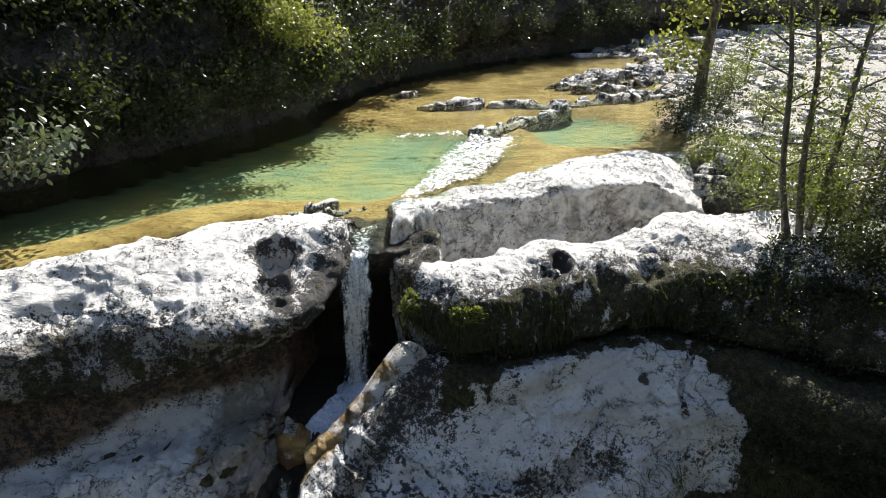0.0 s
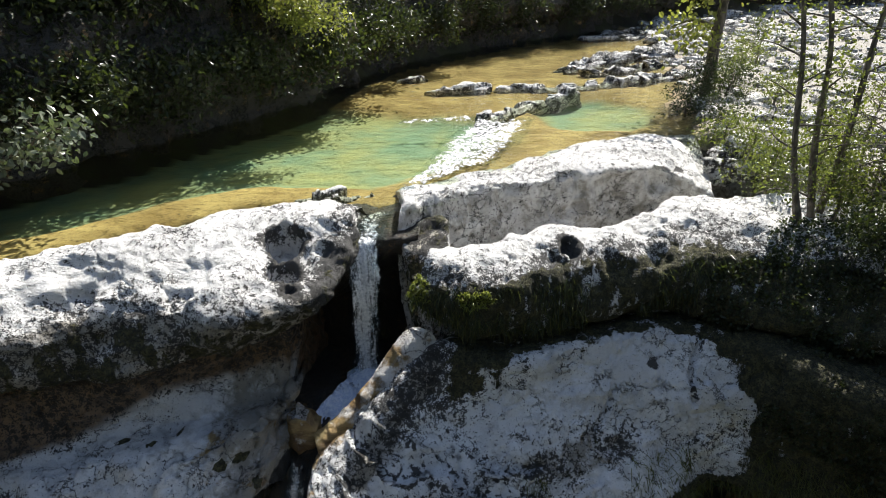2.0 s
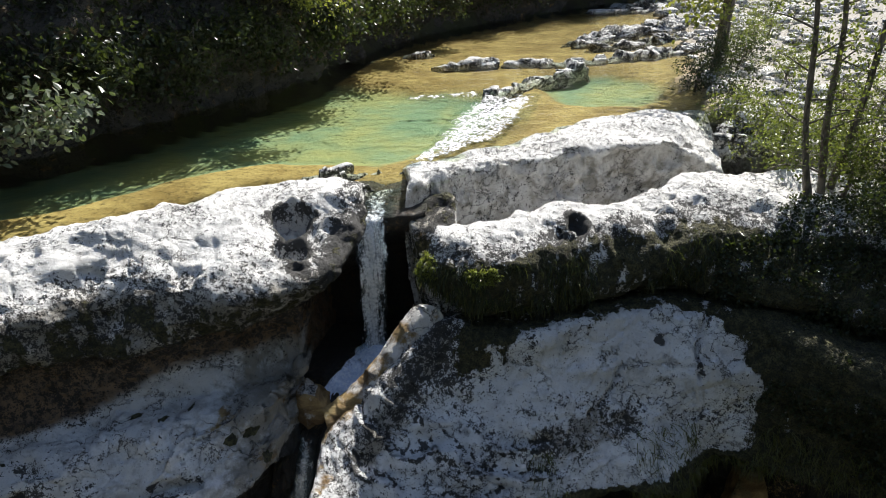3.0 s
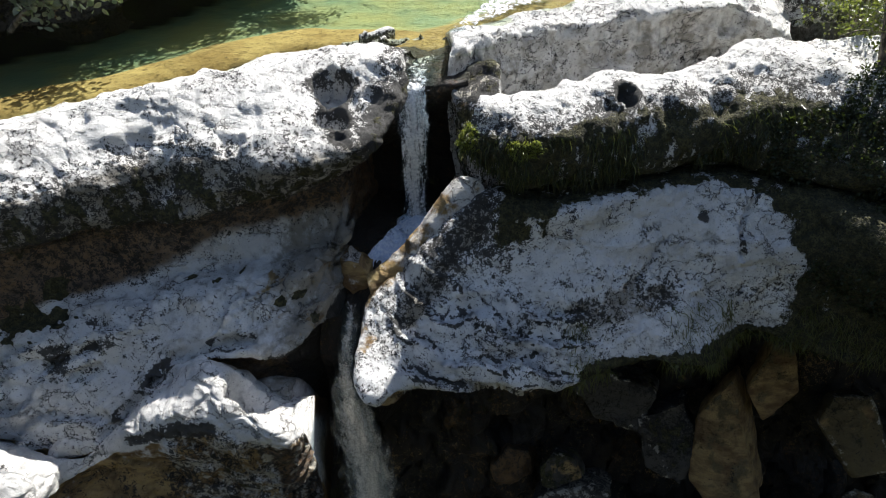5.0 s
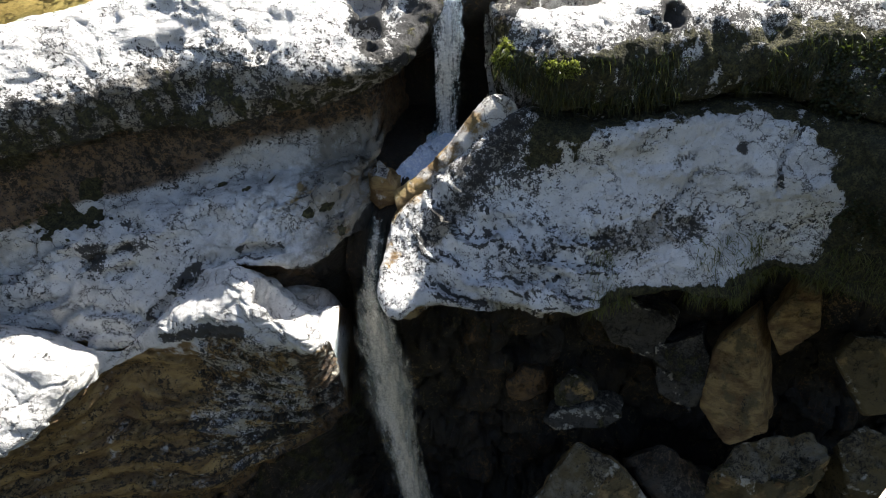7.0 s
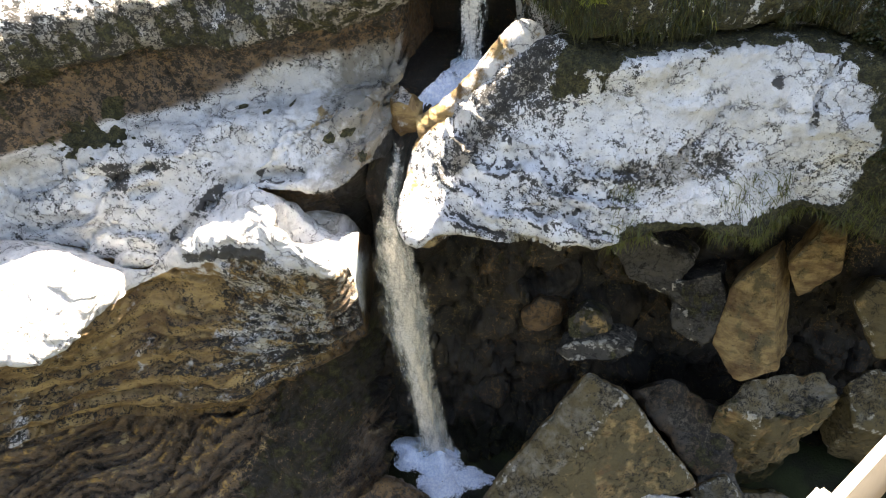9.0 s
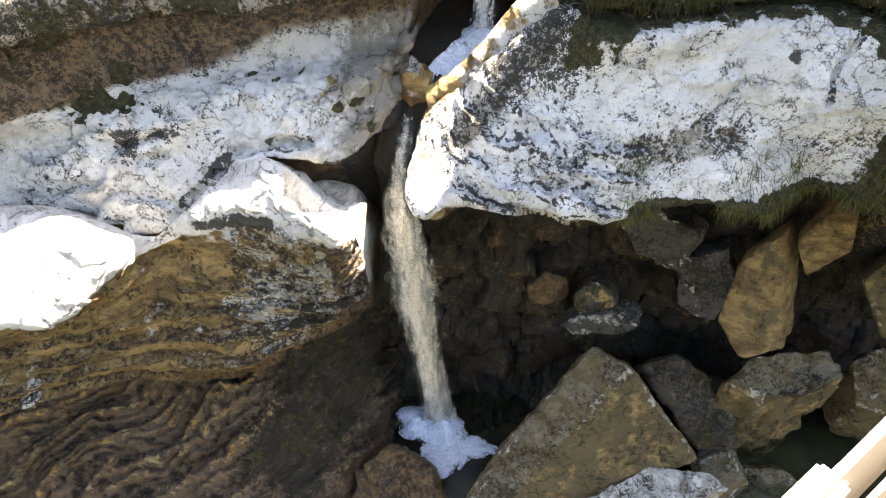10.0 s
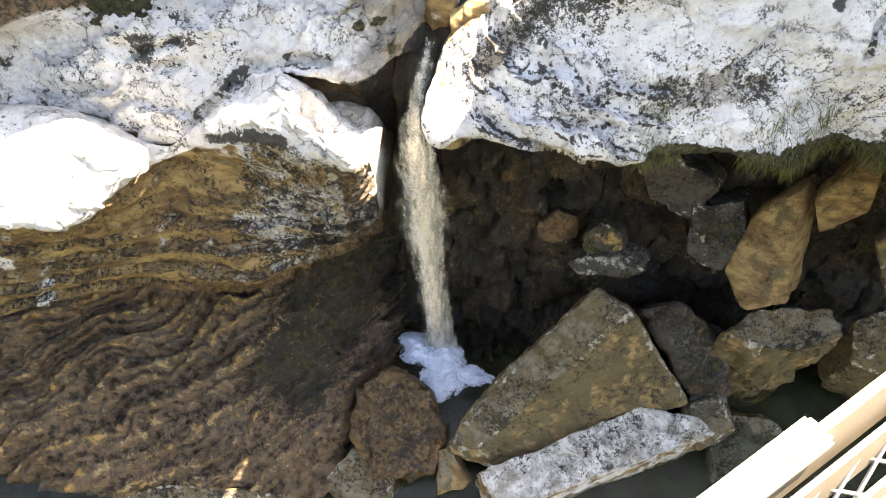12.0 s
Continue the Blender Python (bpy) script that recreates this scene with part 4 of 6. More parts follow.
def ground_sheet():
    xs, ys = uneven(440, -240, 240, -1.0, 2.6), uneven(440, -160, 420, 11.0, 2.6)
    x, y = np.meshgrid(xs, ys)
    p = np.stack([x, y, 0 * x], -1)
    far, near = off(BANK, x, y), off(SHELF, x, y)
    bump = fbm(p, 0.9, 4, 3)
    # bed: deep along the far side of the pool, shallow by the shelf
    deep = step(0.05, 1.0, near + 0.4 * bump) * step(0.9, 0.2, far) * step(14.8, 12.3, y + 0.25 * x + 0.6 * bump) * step(1.2, -0.6, x - 0.25 * (y - 9))
    deep = np.maximum(deep, step(1.2, 0.6, np.hypot((x - 3.1) / 1.5, (y - 13.6) / 1.5) + 0.15 * bump))
    bed = -0.12 - 0.22 * deep + 0.05 * bump - 0.3 * step(-0.2, -0.9, near)
    # stony flats beyond and to the side
    flat = step(3.9, 5.0, x - 0.22 * np.maximum(y - 11, 0) + 0.6 * bump) * step(3.0, 4.6, x)
    z = bed * (1 - flat) + flat * (0.12 + 0.16 * bump + 0.012 * np.maximum(x - 6, 0))
    hill = np.maximum(far, 0)
    rise = step(0.3, 1.3, far + 0.2 * bump)
    z = z * (1 - rise) + rise * (-0.2 + 0.95 * np.minimum(hill, 26) + 0.25 * np.clip(hill - 26, 0, 200) + 0.5 * bump * np.minimum(hill, 2))
    east = step(22, 60, x) * step(-30, 10, y)
    z = z + east * 14
    # the gorge under the bridge
    gorge = step(-0.45, -0.8, near)
    z = z * (1 - gorge) + gorge * (-8.6 + 0.15 * bump)
    # the side that the bridge comes from, unseen; its slope also blocks skylight
    back = step(-5.5, -8.0, y + 0.5 * bump)
    z = z * (1 - back) + back * (1.2 + 0.3 * bump + 0.8 * np.clip(-y - 9, 0, 30))
    stony = flat * (1 - gorge) * (1 - step(0.0, 0.6, far)) * (1 - back)
    wet = np.where((far < 0.2) & (near > -0.4), 1 - flat, 0.0)
    me = mesh_of("ground", np.stack([x, y, z], -1).reshape(-1, 3), grid_faces(*x.shape), GROUND, True,
                 {"deep": deep, "stony": stony, "bed": wet})
    return tagged(new("ground", me), "river bed, stony flats, wooded banks and gorge floor", "ground", kind="structure")


ground_sheet()


def sheet(name, xs, ys, height, material, label, keep=None):
    x, y = np.meshgrid(xs, ys)
    z = height(x, y)
    faces = grid_faces(*x.shape)
    if keep is not None:
        ok = keep(x, y).ravel()
        faces = faces[ok[faces].all(1)]
    return tagged(new(name, mesh_of(name, np.stack([x, y, z], -1).reshape(-1, 3), faces, material)), label, "water", kind="structure")


sheet("river_water", np.linspace(-30, 34, 320), np.linspace(-6, 60, 330),
      lambda x, y: 0.012 * fbm(np.stack([x, y, 0 * x], -1), 1.4, 3, 2) , WATER, "clear green and golden river water above the falls",
      lambda x, y: off(SHELF, x, y) > -1.2)
sheet("plunge_water", np.linspace(-12, 12, 120), np.linspace(-7, 7, 80),
      lambda x, y: -8.0 + 0.03 * fbm(np.stack([x, y, 0 * x], -1), 2.0, 3, 6), WATER, "dark clear water of the pool in the gorge")


# ---- falling and broken water ----
def ribbon(name, path, widths, material, label, parent=None, faint=0.0, rows=140, cols=26, bulge=0.06, rough=0.03, seed=0, foam=0.0, across=(1.0, 0.25, 0.0)):
    """Running water along a path, thin at its edges and rounded in the middle."""
    c, _ = spline(path, rows)
    w, _ = spline([(a,) for a in widths], rows, even=False)
    s = np.linspace(-1, 1, cols)
    side = np.array(across) / np.linalg.norm(across)
    along = np.gradient(c, axis=0)
    along /= np.linalg.norm(along, axis=1, keepdims=True)
    up = np.cross(np.broadcast_to(side, along.shape), along)
    up /= np.linalg.norm(up, axis=1, keepdims=True)
    g = c[:, None] + side * (s[None, :, None] * w[:, None] * 0.5) + up[:, None] * ((1 - s ** 2) * bulge)[None, :, None]
    q = g * np.array((9.0, 9.0, 2.0))
    g = g + up[:, None] * (rough * fbm(q, 1.0, 3, seed))[..., None]
    edge = 0.46 * (1 - np.abs(s) ** 2)[None, :] - 0.34 + foam + 0.16 * fbm(g * np.array((6.0, 6.0, 1.0)), 1.0, 3, seed + 5)
    edge = edge - faint * step(0.40, 0.10, np.linspace(0, 1, rows))[:, None]
    me = mesh_of(name, g.reshape(-1, 3), grid_faces(rows, cols), material, True, {"foam": edge})
    if parent:
        return mesh_part(name, me, parent, label)
    return tagged(new(name, me), label, "water", kind="structure")


upper = thing("upper_fall", (-1.05, 6.8, -1.9), "thin white waterfall over a rock lip into a slot", "waterfall")
upper_path = [(-0.95, 7.6, -0.01), (-1.02, 7.2, -0.05), (-1.05, 6.9, -0.2), (-1.06, 6.78, -0.7), (-1.09, 6.72, -1.3), (-1.1, 6.68, -2.0)]
ox, oy, oz = upper.location
for k, (shift, seed, wide) in enumerate(((0.0, 1, 1.0), (-0.05, 7, 0.8))):
    ribbon("water_curtain", [(x - ox, y - oy + shift, z - oz) for x, y, z in upper_path], [0.6 * wide, 0.52 * wide, 0.46 * wide, 0.42 * wide, 0.42 * wide, 0.48 * wide], FALL, "", upper, faint=0.25, seed=seed)
ribbon("slot_water", [(-1.0, 7.0, -1.98), (-1.12, 6.6, -1.93), (-1.36, 6.2, -1.97), (-1.55, 5.92, -2.08), (-1.66, 5.76, -2.2)], [0.62, 0.72, 0.66, 0.5, 0.3], FOAM,
       "blue-white foaming water in the narrow slot", rows=90, cols=40, bulge=0.05, rough=0.06, seed=3, foam=0.26, across=(1.0, 0.6, 0.0))
lower = thing("lower_fall", (-1.3, 4.0, -8.0), "tall white waterfall dropping into the gorge", "waterfall")
lower_path = [(-1.78, 5.55, -2.3), (-1.78, 5.25, -2.45), (-1.80, 4.98, -2.70), (-1.80, 4.72, -3.1), (-1.66, 4.45, -3.9), (-1.5, 4.15, -5.2), (-1.32, 3.88, -6.6), (-1.16, 3.66, -8.0)]
ox, oy, oz = lower.location
for shift, seed, wide in ((0.0, 11, 0.86), (-0.08, 17, 0.56), (0.08, 23, 0.7)):
    ribbon("water_curtain", [(x - ox, y - oy + shift, z - oz) for x, y, z in lower_path], [0.30 * wide, 0.42 * wide, 0.75 * wide, 0.85 * wide, 0.66 * wide, 0.62 * wide, 0.72 * wide, 0.88 * wide], MILKY, "", lower, faint=0.2, rows=260, cols=40, seed=seed, bulge=0.10, rough=0.02, foam=0.04)


def foam_patch(name, centre, size, label, seed, tall=0.12, foam=0.12):
    n, m = 60, 40
    r, a = np.meshgrid(np.linspace(0.02, 1, m), np.linspace(0, 2 * np.pi, n), indexing="ij")
    p = np.stack([np.cos(a) * r, np.sin(a) * r, 0 * r], -1)
    edge = 1 + 0.35 * fbm(np.stack([np.cos(a), np.sin(a), 0 * a], -1), 1.6, 3, seed)
    p = p * edge[..., None] * np.array((*size, 1.0)) + centre
    p[..., 2] += tall * (1 - r ** 2) * (0.6 + 0.8 * fbm(p, 3.0, 3, seed)) + 0.02
    me = mesh_of(name, p.reshape(-1, 3), grid_faces(m, n), FOAM, True, {"foam": foam + 0.15 - 0.45 * r ** 2})
    return tagged(new(name, me), label, "water", kind="structure")


foam_patch("splash_foam", (-1.40, 3.62, -7.95), (0.65, 0.34), "white foam where the lower fall meets the pool", 3, 0.3, 0.22)
foam_patch("splash_foam", (-1.0, 3.25, -7.95), (0.45, 0.45), "white foam drifting below the lower fall", 4, 0.2, 0.18)
foam_patch("splash_foam", (-0.55, 3.42, -7.95), (0.42, 0.2), "white foam drifting between boulders", 5, 0.12, 0.14)
foam_patch("splash_foam", (-1.05, 6.65, -1.98), (0.3, 0.28), "white foam at the foot of the upper fall", 7, 0.18, 0.25)

# the riffle where the river breaks over a gravel bar
def broken_water(left, right, label, foam, seed):
    """Broken water between two banks, given from the near end to the far one."""
    a, _ = spline([(*p, 0.0) for p in left], 170)
    b, _ = spline([(*p, 0.0) for p in right], 170)
    u = np.linspace(0, 1, 130)[None, :, None]
    q = a[:, None] * (1 - u) + b[:, None] * u
    q = q + 0.10 * np.stack([fbm(q, 1.8, 3, seed), fbm(q, 1.8, 3, seed + 1), 0 * q[..., 0]], -1)
    v = np.linspace(0, 1, 170)[:, None]
    rim = np.minimum(np.minimum(u[..., 0], 1 - u[..., 0]) * 3.5, np.minimum(v, 1 - v) * 6)
    q[..., 2] = 0.04 + 0.04 * ridged(q * np.array((1.0, 0.6, 1.0)), 5.0, 3, seed) + 0.015 * fbm(q, 14, 2, 2)
    me = mesh_of("riffle", q.reshape(-1, 3), grid_faces(170, 130), SPARKLE, True, {"foam": foam - 0.46 + 0.46 * np.clip(rim * 1.5 + 0.35 * fbm(q, 2.0, 3, seed), 0, 1)})
    return tagged(new("riffle", me), label, "water", kind="structure")


broken_water([(-0.78, 8.25), (-0.45, 8.93), (-0.38, 9.63), (0.0, 10.98), (0.50, 12.4)], [(-0.55, 8.2), (0.13, 8.95), (0.67, 9.5), (1.12, 10.44), (1.70, 12.1)], "sparkling broken water over a shallow gravel bar", 0.02, 6)
broken_water([(-1.1, 11.92), (-0.3, 11.98), (0.55, 12.0)], [(-1.0, 12.12), (-0.3, 12.24), (0.55, 12.42)], "thin white line of ripples across the pool", -0.03, 9)


# ---- boulders and loose rocks ----
def rough_rock(name, points, push, label, seed=0, rough=0.05, masks=(0.2, 0.3, 0.3, 0.2), cuts=3, group="", bevel=0.12, material=None):
    """A broken block: the solid round its corners, with worn edges and a rough face. masks: moss, ochre, lichen, damp."""
    bm = bmesh.new()
    pts = [Vector(p) for p in points] + [Vector(p) + Vector(push) for p in points]
    mid = sum(pts, Vector()) / len(pts)
    for p in pts:
        bm.verts.new(p - mid)
    hull = bmesh.ops.convex_hull(bm, input=bm.verts)
    bmesh.ops.delete(bm, geom=[v for v in hull["geom_interior"] if isinstance(v, bmesh.types.BMVert)], context="VERTS")
    bmesh.ops.dissolve_limit(bm, angle_limit=radians(9), verts=bm.verts, edges=bm.edges)
    ridges = [(np.array(e.verts[0].co + mid), np.array(e.verts[1].co + mid)) for e in bm.edges]
    bmesh.ops.bevel(bm, geom=bm.edges[:], offset=bevel * 0.5, segments=2, profile=0.6, affect="EDGES", clamp_overlap=True)
    bmesh.ops.triangulate(bm, faces=bm.faces)
    for _ in range(cuts + 2):
        long = [e for e in bm.edges if e.calc_length() > 0.085]
        if not long or len(bm.faces) > 36000:
            break
        bmesh.ops.subdivide_edges(bm, edges=long, cuts=1)
        bmesh.ops.triangulate(bm, faces=bm.faces)
    bm.normal_update()
    p = np.array([v.co for v in bm.verts]) + np.array(mid)
    n = np.array([v.normal for v in bm.verts])
    d1, d2, ident = cells(p, 1.6, seed)
    shift = rough * (fbm(p, 1.8, 4, seed) + 0.6 * (ridged(p, 3.5, 3, seed + 9) - 0.3) - 0.5 * step(0.12, 0.0, d2 - d1) + 0.3 * ident)
    p = p + n * shift[:, None] - np.array(mid)
    for v, co in zip(bm.verts, p):
        v.co = co
    for f in bm.faces:
        f.smooth = True
    me = bpy.data.meshes.new(name)
    bm.to_mesh(me)
    bm.free()
    up = step(0.45, 0.9, n[:, 2])
    w = p + np.array(mid)
    edge = step(0.09, 0.01, np.min([line_near(w, r) for r in ridges], 0) + 0.12 * fbm(w, 2.5, 3, seed + 2))
    drift = fbm(w, 1.3, 3, seed + 4)
    made = {"moss": masks[0] + 0.35 * drift, "ochre": masks[1] + 0.35 * (1 - up) - 0.15, "lichen": masks[2] + 0.36 * up - 0.26 + 0.25 * drift, "damp": np.full(len(p), masks[3]),
            "worn": (0.5 * edge + 0.04 * up) * (masks[3] < 0.4) * (masks[1] < 0.5), "grime": 0.5 * up}
    for key, value in made.items():
        me.attributes.new(key, "FLOAT", "POINT").data.foreach_set("value", np.asarray(value, np.float32))
    me.materials.append(material or BOULDER)
    ob = tagged(new(name, me), label, "rock", group)
    ob.location = mid
    return ob


GORGE = "boulders in the gorge"
rough_rock("boulder", [(1.04, 4.48, -5.50), (0.68, 4.11, -5.80), (0.16, 3.45, -6.35), (-0.30, 2.78, -6.90), (-0.61, 1.97, -7.45), (1.62, 4.30, -5.62), (1.21, 3.66, -6.10), (0.39, 2.85, -6.72), (-0.13, 2.06, -7.30), (2.94, 3.65, -7.00), (2.39, 3.23, -7.30), (1.57, 2.83, -7.45), (0.39, 1.88, -7.75)],
           (0.15, 0.7, -1.4), "large wedge-shaped limestone boulder with a tan broken face", 3, 0.06, (0.12, 0.36, 0.22, 0.0), group=GORGE)
rough_rock("boulder", [(-0.05, 1.74, -7.25), (1.09, 2.63, -7.08), (2.28, 3.44, -6.95), (3.10, 3.47, -6.98), (3.42, 3.31, -7.02), (2.46, 2.61, -7.05), (1.53, 2.02, -7.12), (0.48, 1.26, -7.35)],
           (0.05, -0.05, -1.2), "flat-topped pale boulder with a brown side", 5, 0.07, (0.12, 0.3, 0.12, 0.0), group=GORGE, material=LIMESTONE)
rough_rock("boulder", [(3.06, 4.56, -6.05), (3.40, 4.98, -5.85), (4.55, 5.34, -5.85), (4.85, 5.02, -6.00), (4.23, 4.54, -6.10), (3.66, 4.46, -6.10)],
           (0.0, -0.2, -2.9), "blocky dark boulder crusted with lichen", 7, 0.10, (0.22, 0.25, 0.25, 0.0), group=GORGE)
rough_rock("boulder", [(3.33, 6.05, -4.10), (3.55, 5.74, -4.60), (3.67, 4.91, -5.40), (3.10, 4.71, -5.60), (2.74, 5.14, -5.30), (2.81, 5.69, -4.60)],
           (0.25, 0.5, -0.2), "upright leaning slab with a smooth ochre face", 9, 0.03, (0.1, 0.55, 0.1, 0.0), group=GORGE)
rough_rock("boulder", [(3.46, 5.89, -4.20), (3.83, 6.31, -3.70), (4.14, 6.25, -3.80), (4.25, 5.97, -4.30), (3.72, 5.66, -4.60)],
           (0.2, 0.5, -0.2), "small ochre slab wedged under the overhang", 11, 0.03, (0.1, 0.5, 0.1, 0.1), group=GORGE)
rough_rock("boulder", [(4.50, 5.74, -4.60), (4.70, 5.96, -4.30), (5.21, 5.97, -4.30), (5.60, 5.39, -5.20), (5.04, 5.33, -5.30), (4.83, 5.54, -5.10)],
           (0.3, 0.6, -0.6), "grey boulder with a pale lichened edge", 13, 0.05, (0.2, 0.2, 0.35, 0.0), group=GORGE)
rough_rock("boulder", [(5.02, 5.39, -6.20), (5.47, 5.61, -6.00), (6.13, 5.42, -6.20), (6.14, 4.83, -6.90), (5.27, 4.89, -6.60)],
           (0.2, 0.1, -1.4), "grey boulder with a rough lichened face", 15, 0.08, (0.15, 0.1, 0.35, 0.0), group=GORGE)
# small stones of the hollow, in the stone darkened for shade
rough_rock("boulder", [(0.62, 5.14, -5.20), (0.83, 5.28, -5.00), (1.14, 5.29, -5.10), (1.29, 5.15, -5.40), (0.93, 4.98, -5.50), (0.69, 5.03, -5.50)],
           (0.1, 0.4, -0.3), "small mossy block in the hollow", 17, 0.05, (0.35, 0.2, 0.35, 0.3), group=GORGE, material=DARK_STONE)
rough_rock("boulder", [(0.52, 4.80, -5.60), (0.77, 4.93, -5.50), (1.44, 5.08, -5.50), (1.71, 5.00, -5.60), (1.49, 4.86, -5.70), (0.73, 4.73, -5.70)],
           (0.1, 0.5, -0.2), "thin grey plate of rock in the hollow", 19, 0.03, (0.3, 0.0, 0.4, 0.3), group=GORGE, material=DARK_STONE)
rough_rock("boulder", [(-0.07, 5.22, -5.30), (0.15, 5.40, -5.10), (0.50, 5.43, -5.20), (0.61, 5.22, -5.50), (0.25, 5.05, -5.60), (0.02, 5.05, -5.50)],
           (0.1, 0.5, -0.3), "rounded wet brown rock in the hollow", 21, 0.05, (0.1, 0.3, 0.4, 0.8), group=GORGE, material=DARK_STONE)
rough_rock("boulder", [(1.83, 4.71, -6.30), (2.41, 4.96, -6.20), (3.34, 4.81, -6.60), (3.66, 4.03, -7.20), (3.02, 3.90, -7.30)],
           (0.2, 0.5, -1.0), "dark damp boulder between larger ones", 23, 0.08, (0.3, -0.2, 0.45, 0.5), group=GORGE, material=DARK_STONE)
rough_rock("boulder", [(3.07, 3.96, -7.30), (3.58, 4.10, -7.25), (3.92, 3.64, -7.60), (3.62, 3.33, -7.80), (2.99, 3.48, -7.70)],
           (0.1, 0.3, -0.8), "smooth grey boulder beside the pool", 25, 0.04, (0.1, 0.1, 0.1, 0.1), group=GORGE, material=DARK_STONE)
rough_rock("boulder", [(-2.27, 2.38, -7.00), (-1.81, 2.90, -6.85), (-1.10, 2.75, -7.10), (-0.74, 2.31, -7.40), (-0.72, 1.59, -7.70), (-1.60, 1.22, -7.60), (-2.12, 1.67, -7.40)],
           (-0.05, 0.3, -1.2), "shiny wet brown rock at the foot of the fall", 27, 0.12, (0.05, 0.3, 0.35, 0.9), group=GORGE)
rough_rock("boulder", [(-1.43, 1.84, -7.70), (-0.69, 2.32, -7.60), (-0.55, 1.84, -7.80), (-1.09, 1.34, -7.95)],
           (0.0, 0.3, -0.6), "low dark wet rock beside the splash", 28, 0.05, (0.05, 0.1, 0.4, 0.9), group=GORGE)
# blocks under the overhang, their shade likewise given by the dark stone
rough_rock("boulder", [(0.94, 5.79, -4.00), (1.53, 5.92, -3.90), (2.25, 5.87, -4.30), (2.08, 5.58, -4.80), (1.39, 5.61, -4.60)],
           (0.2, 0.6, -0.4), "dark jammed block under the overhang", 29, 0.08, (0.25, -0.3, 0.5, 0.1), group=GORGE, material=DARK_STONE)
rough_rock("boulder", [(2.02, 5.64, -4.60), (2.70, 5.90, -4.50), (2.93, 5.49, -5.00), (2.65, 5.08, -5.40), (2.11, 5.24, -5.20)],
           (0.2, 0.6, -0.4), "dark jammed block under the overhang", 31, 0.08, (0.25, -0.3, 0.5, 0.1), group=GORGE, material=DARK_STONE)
rough_rock("boulder", [(-0.77, 1.92, -7.60), (-0.52, 2.06, -7.50), (-0.10, 1.58, -7.70), (-0.58, 1.28, -7.90)],
           (0.05, 0.2, -0.7), "small ochre rock at the water's edge", 33, 0.05, (0.1, 0.6, 0.15, 0.1), group=GORGE)
rough_rock("boulder", [(-2.46, 0.91, -7.90), (-2.09, 1.62, -7.60), (-1.39, 1.56, -7.70), (-1.25, 1.07, -7.90), (-2.03, 0.78, -8.00)],
           (0.1, 0.4, -0.7), "wet grey rock at the water's edge", 35, 0.05, (0.05, 0.25, 0.25, 0.35), group=GORGE)
rough_rock("boulder", [(-5.75, -0.23, -7.90), (-4.71, 0.27, -7.70), (-3.08, 0.62, -7.70), (-2.00, 0.70, -8.00), (-4.49, -0.37, -8.00)],
           (0.0, 0.2, -0.8), "low flat rock in the pool", 37, 0.05, (0.1, 0.3, 0.25, 0.2), group=GORGE)
rough_rock("boulder", [(3.64, 3.99, -7.95), (4.58, 4.10, -7.85), (5.26, 3.76, -8.05), (4.81, 2.83, -8.45), (3.84, 2.85, -8.45)],
           (0.1, 0.3, -0.8), "brown boulder at the edge of the pool", 41, 0.07, (0.2, 0.35, 0.25, 0.3), group=GORGE)
rough_rock("boulder", [(2.91, 3.67, -7.30), (3.45, 3.96, -7.10), (3.82, 3.55, -7.30), (3.34, 3.11, -7.60)],
           (0.1, 0.4, -0.8), "smooth grey-brown boulder between larger ones", 45, 0.04, (0.1, 0.3, 0.15, 0.2), group=GORGE)
rough_rock("chockstone", [(-2.0, 5.66, -2.1), (-1.98, 5.74, -1.9), (-1.84, 5.66, -1.78), (-1.68, 5.68, -1.84), (-1.58, 5.66, -2.0), (-1.62, 5.62, -2.2), (-1.8, 5.58, -2.3)],
           (0.03, 0.28, 0.0), "fractured tan stone jammed between the slot walls", 39, 0.10, (0.0, 0.58, 0.12, 0.0), bevel=0.05, material=LIMESTONE)


# blackened all over: the dark of the slot below its top is painted in
rough_rock("corner_rock", [(-0.70, 7.5, -0.2), (-0.36, 7.75, -0.08), (-0.02, 7.45, -0.1), (0.0, 7.0, -0.32), (-0.30, 6.90, -0.38), (-0.56, 7.0, -0.36)],
           (0.1, 0.35, -2.6), "lichened corner rock beside the upper fall, darkened for the slot's shade", 43, 0.07, (0.45, 0.2, 0.75, 0.25), material=LIMESTONE, bevel=0.2)


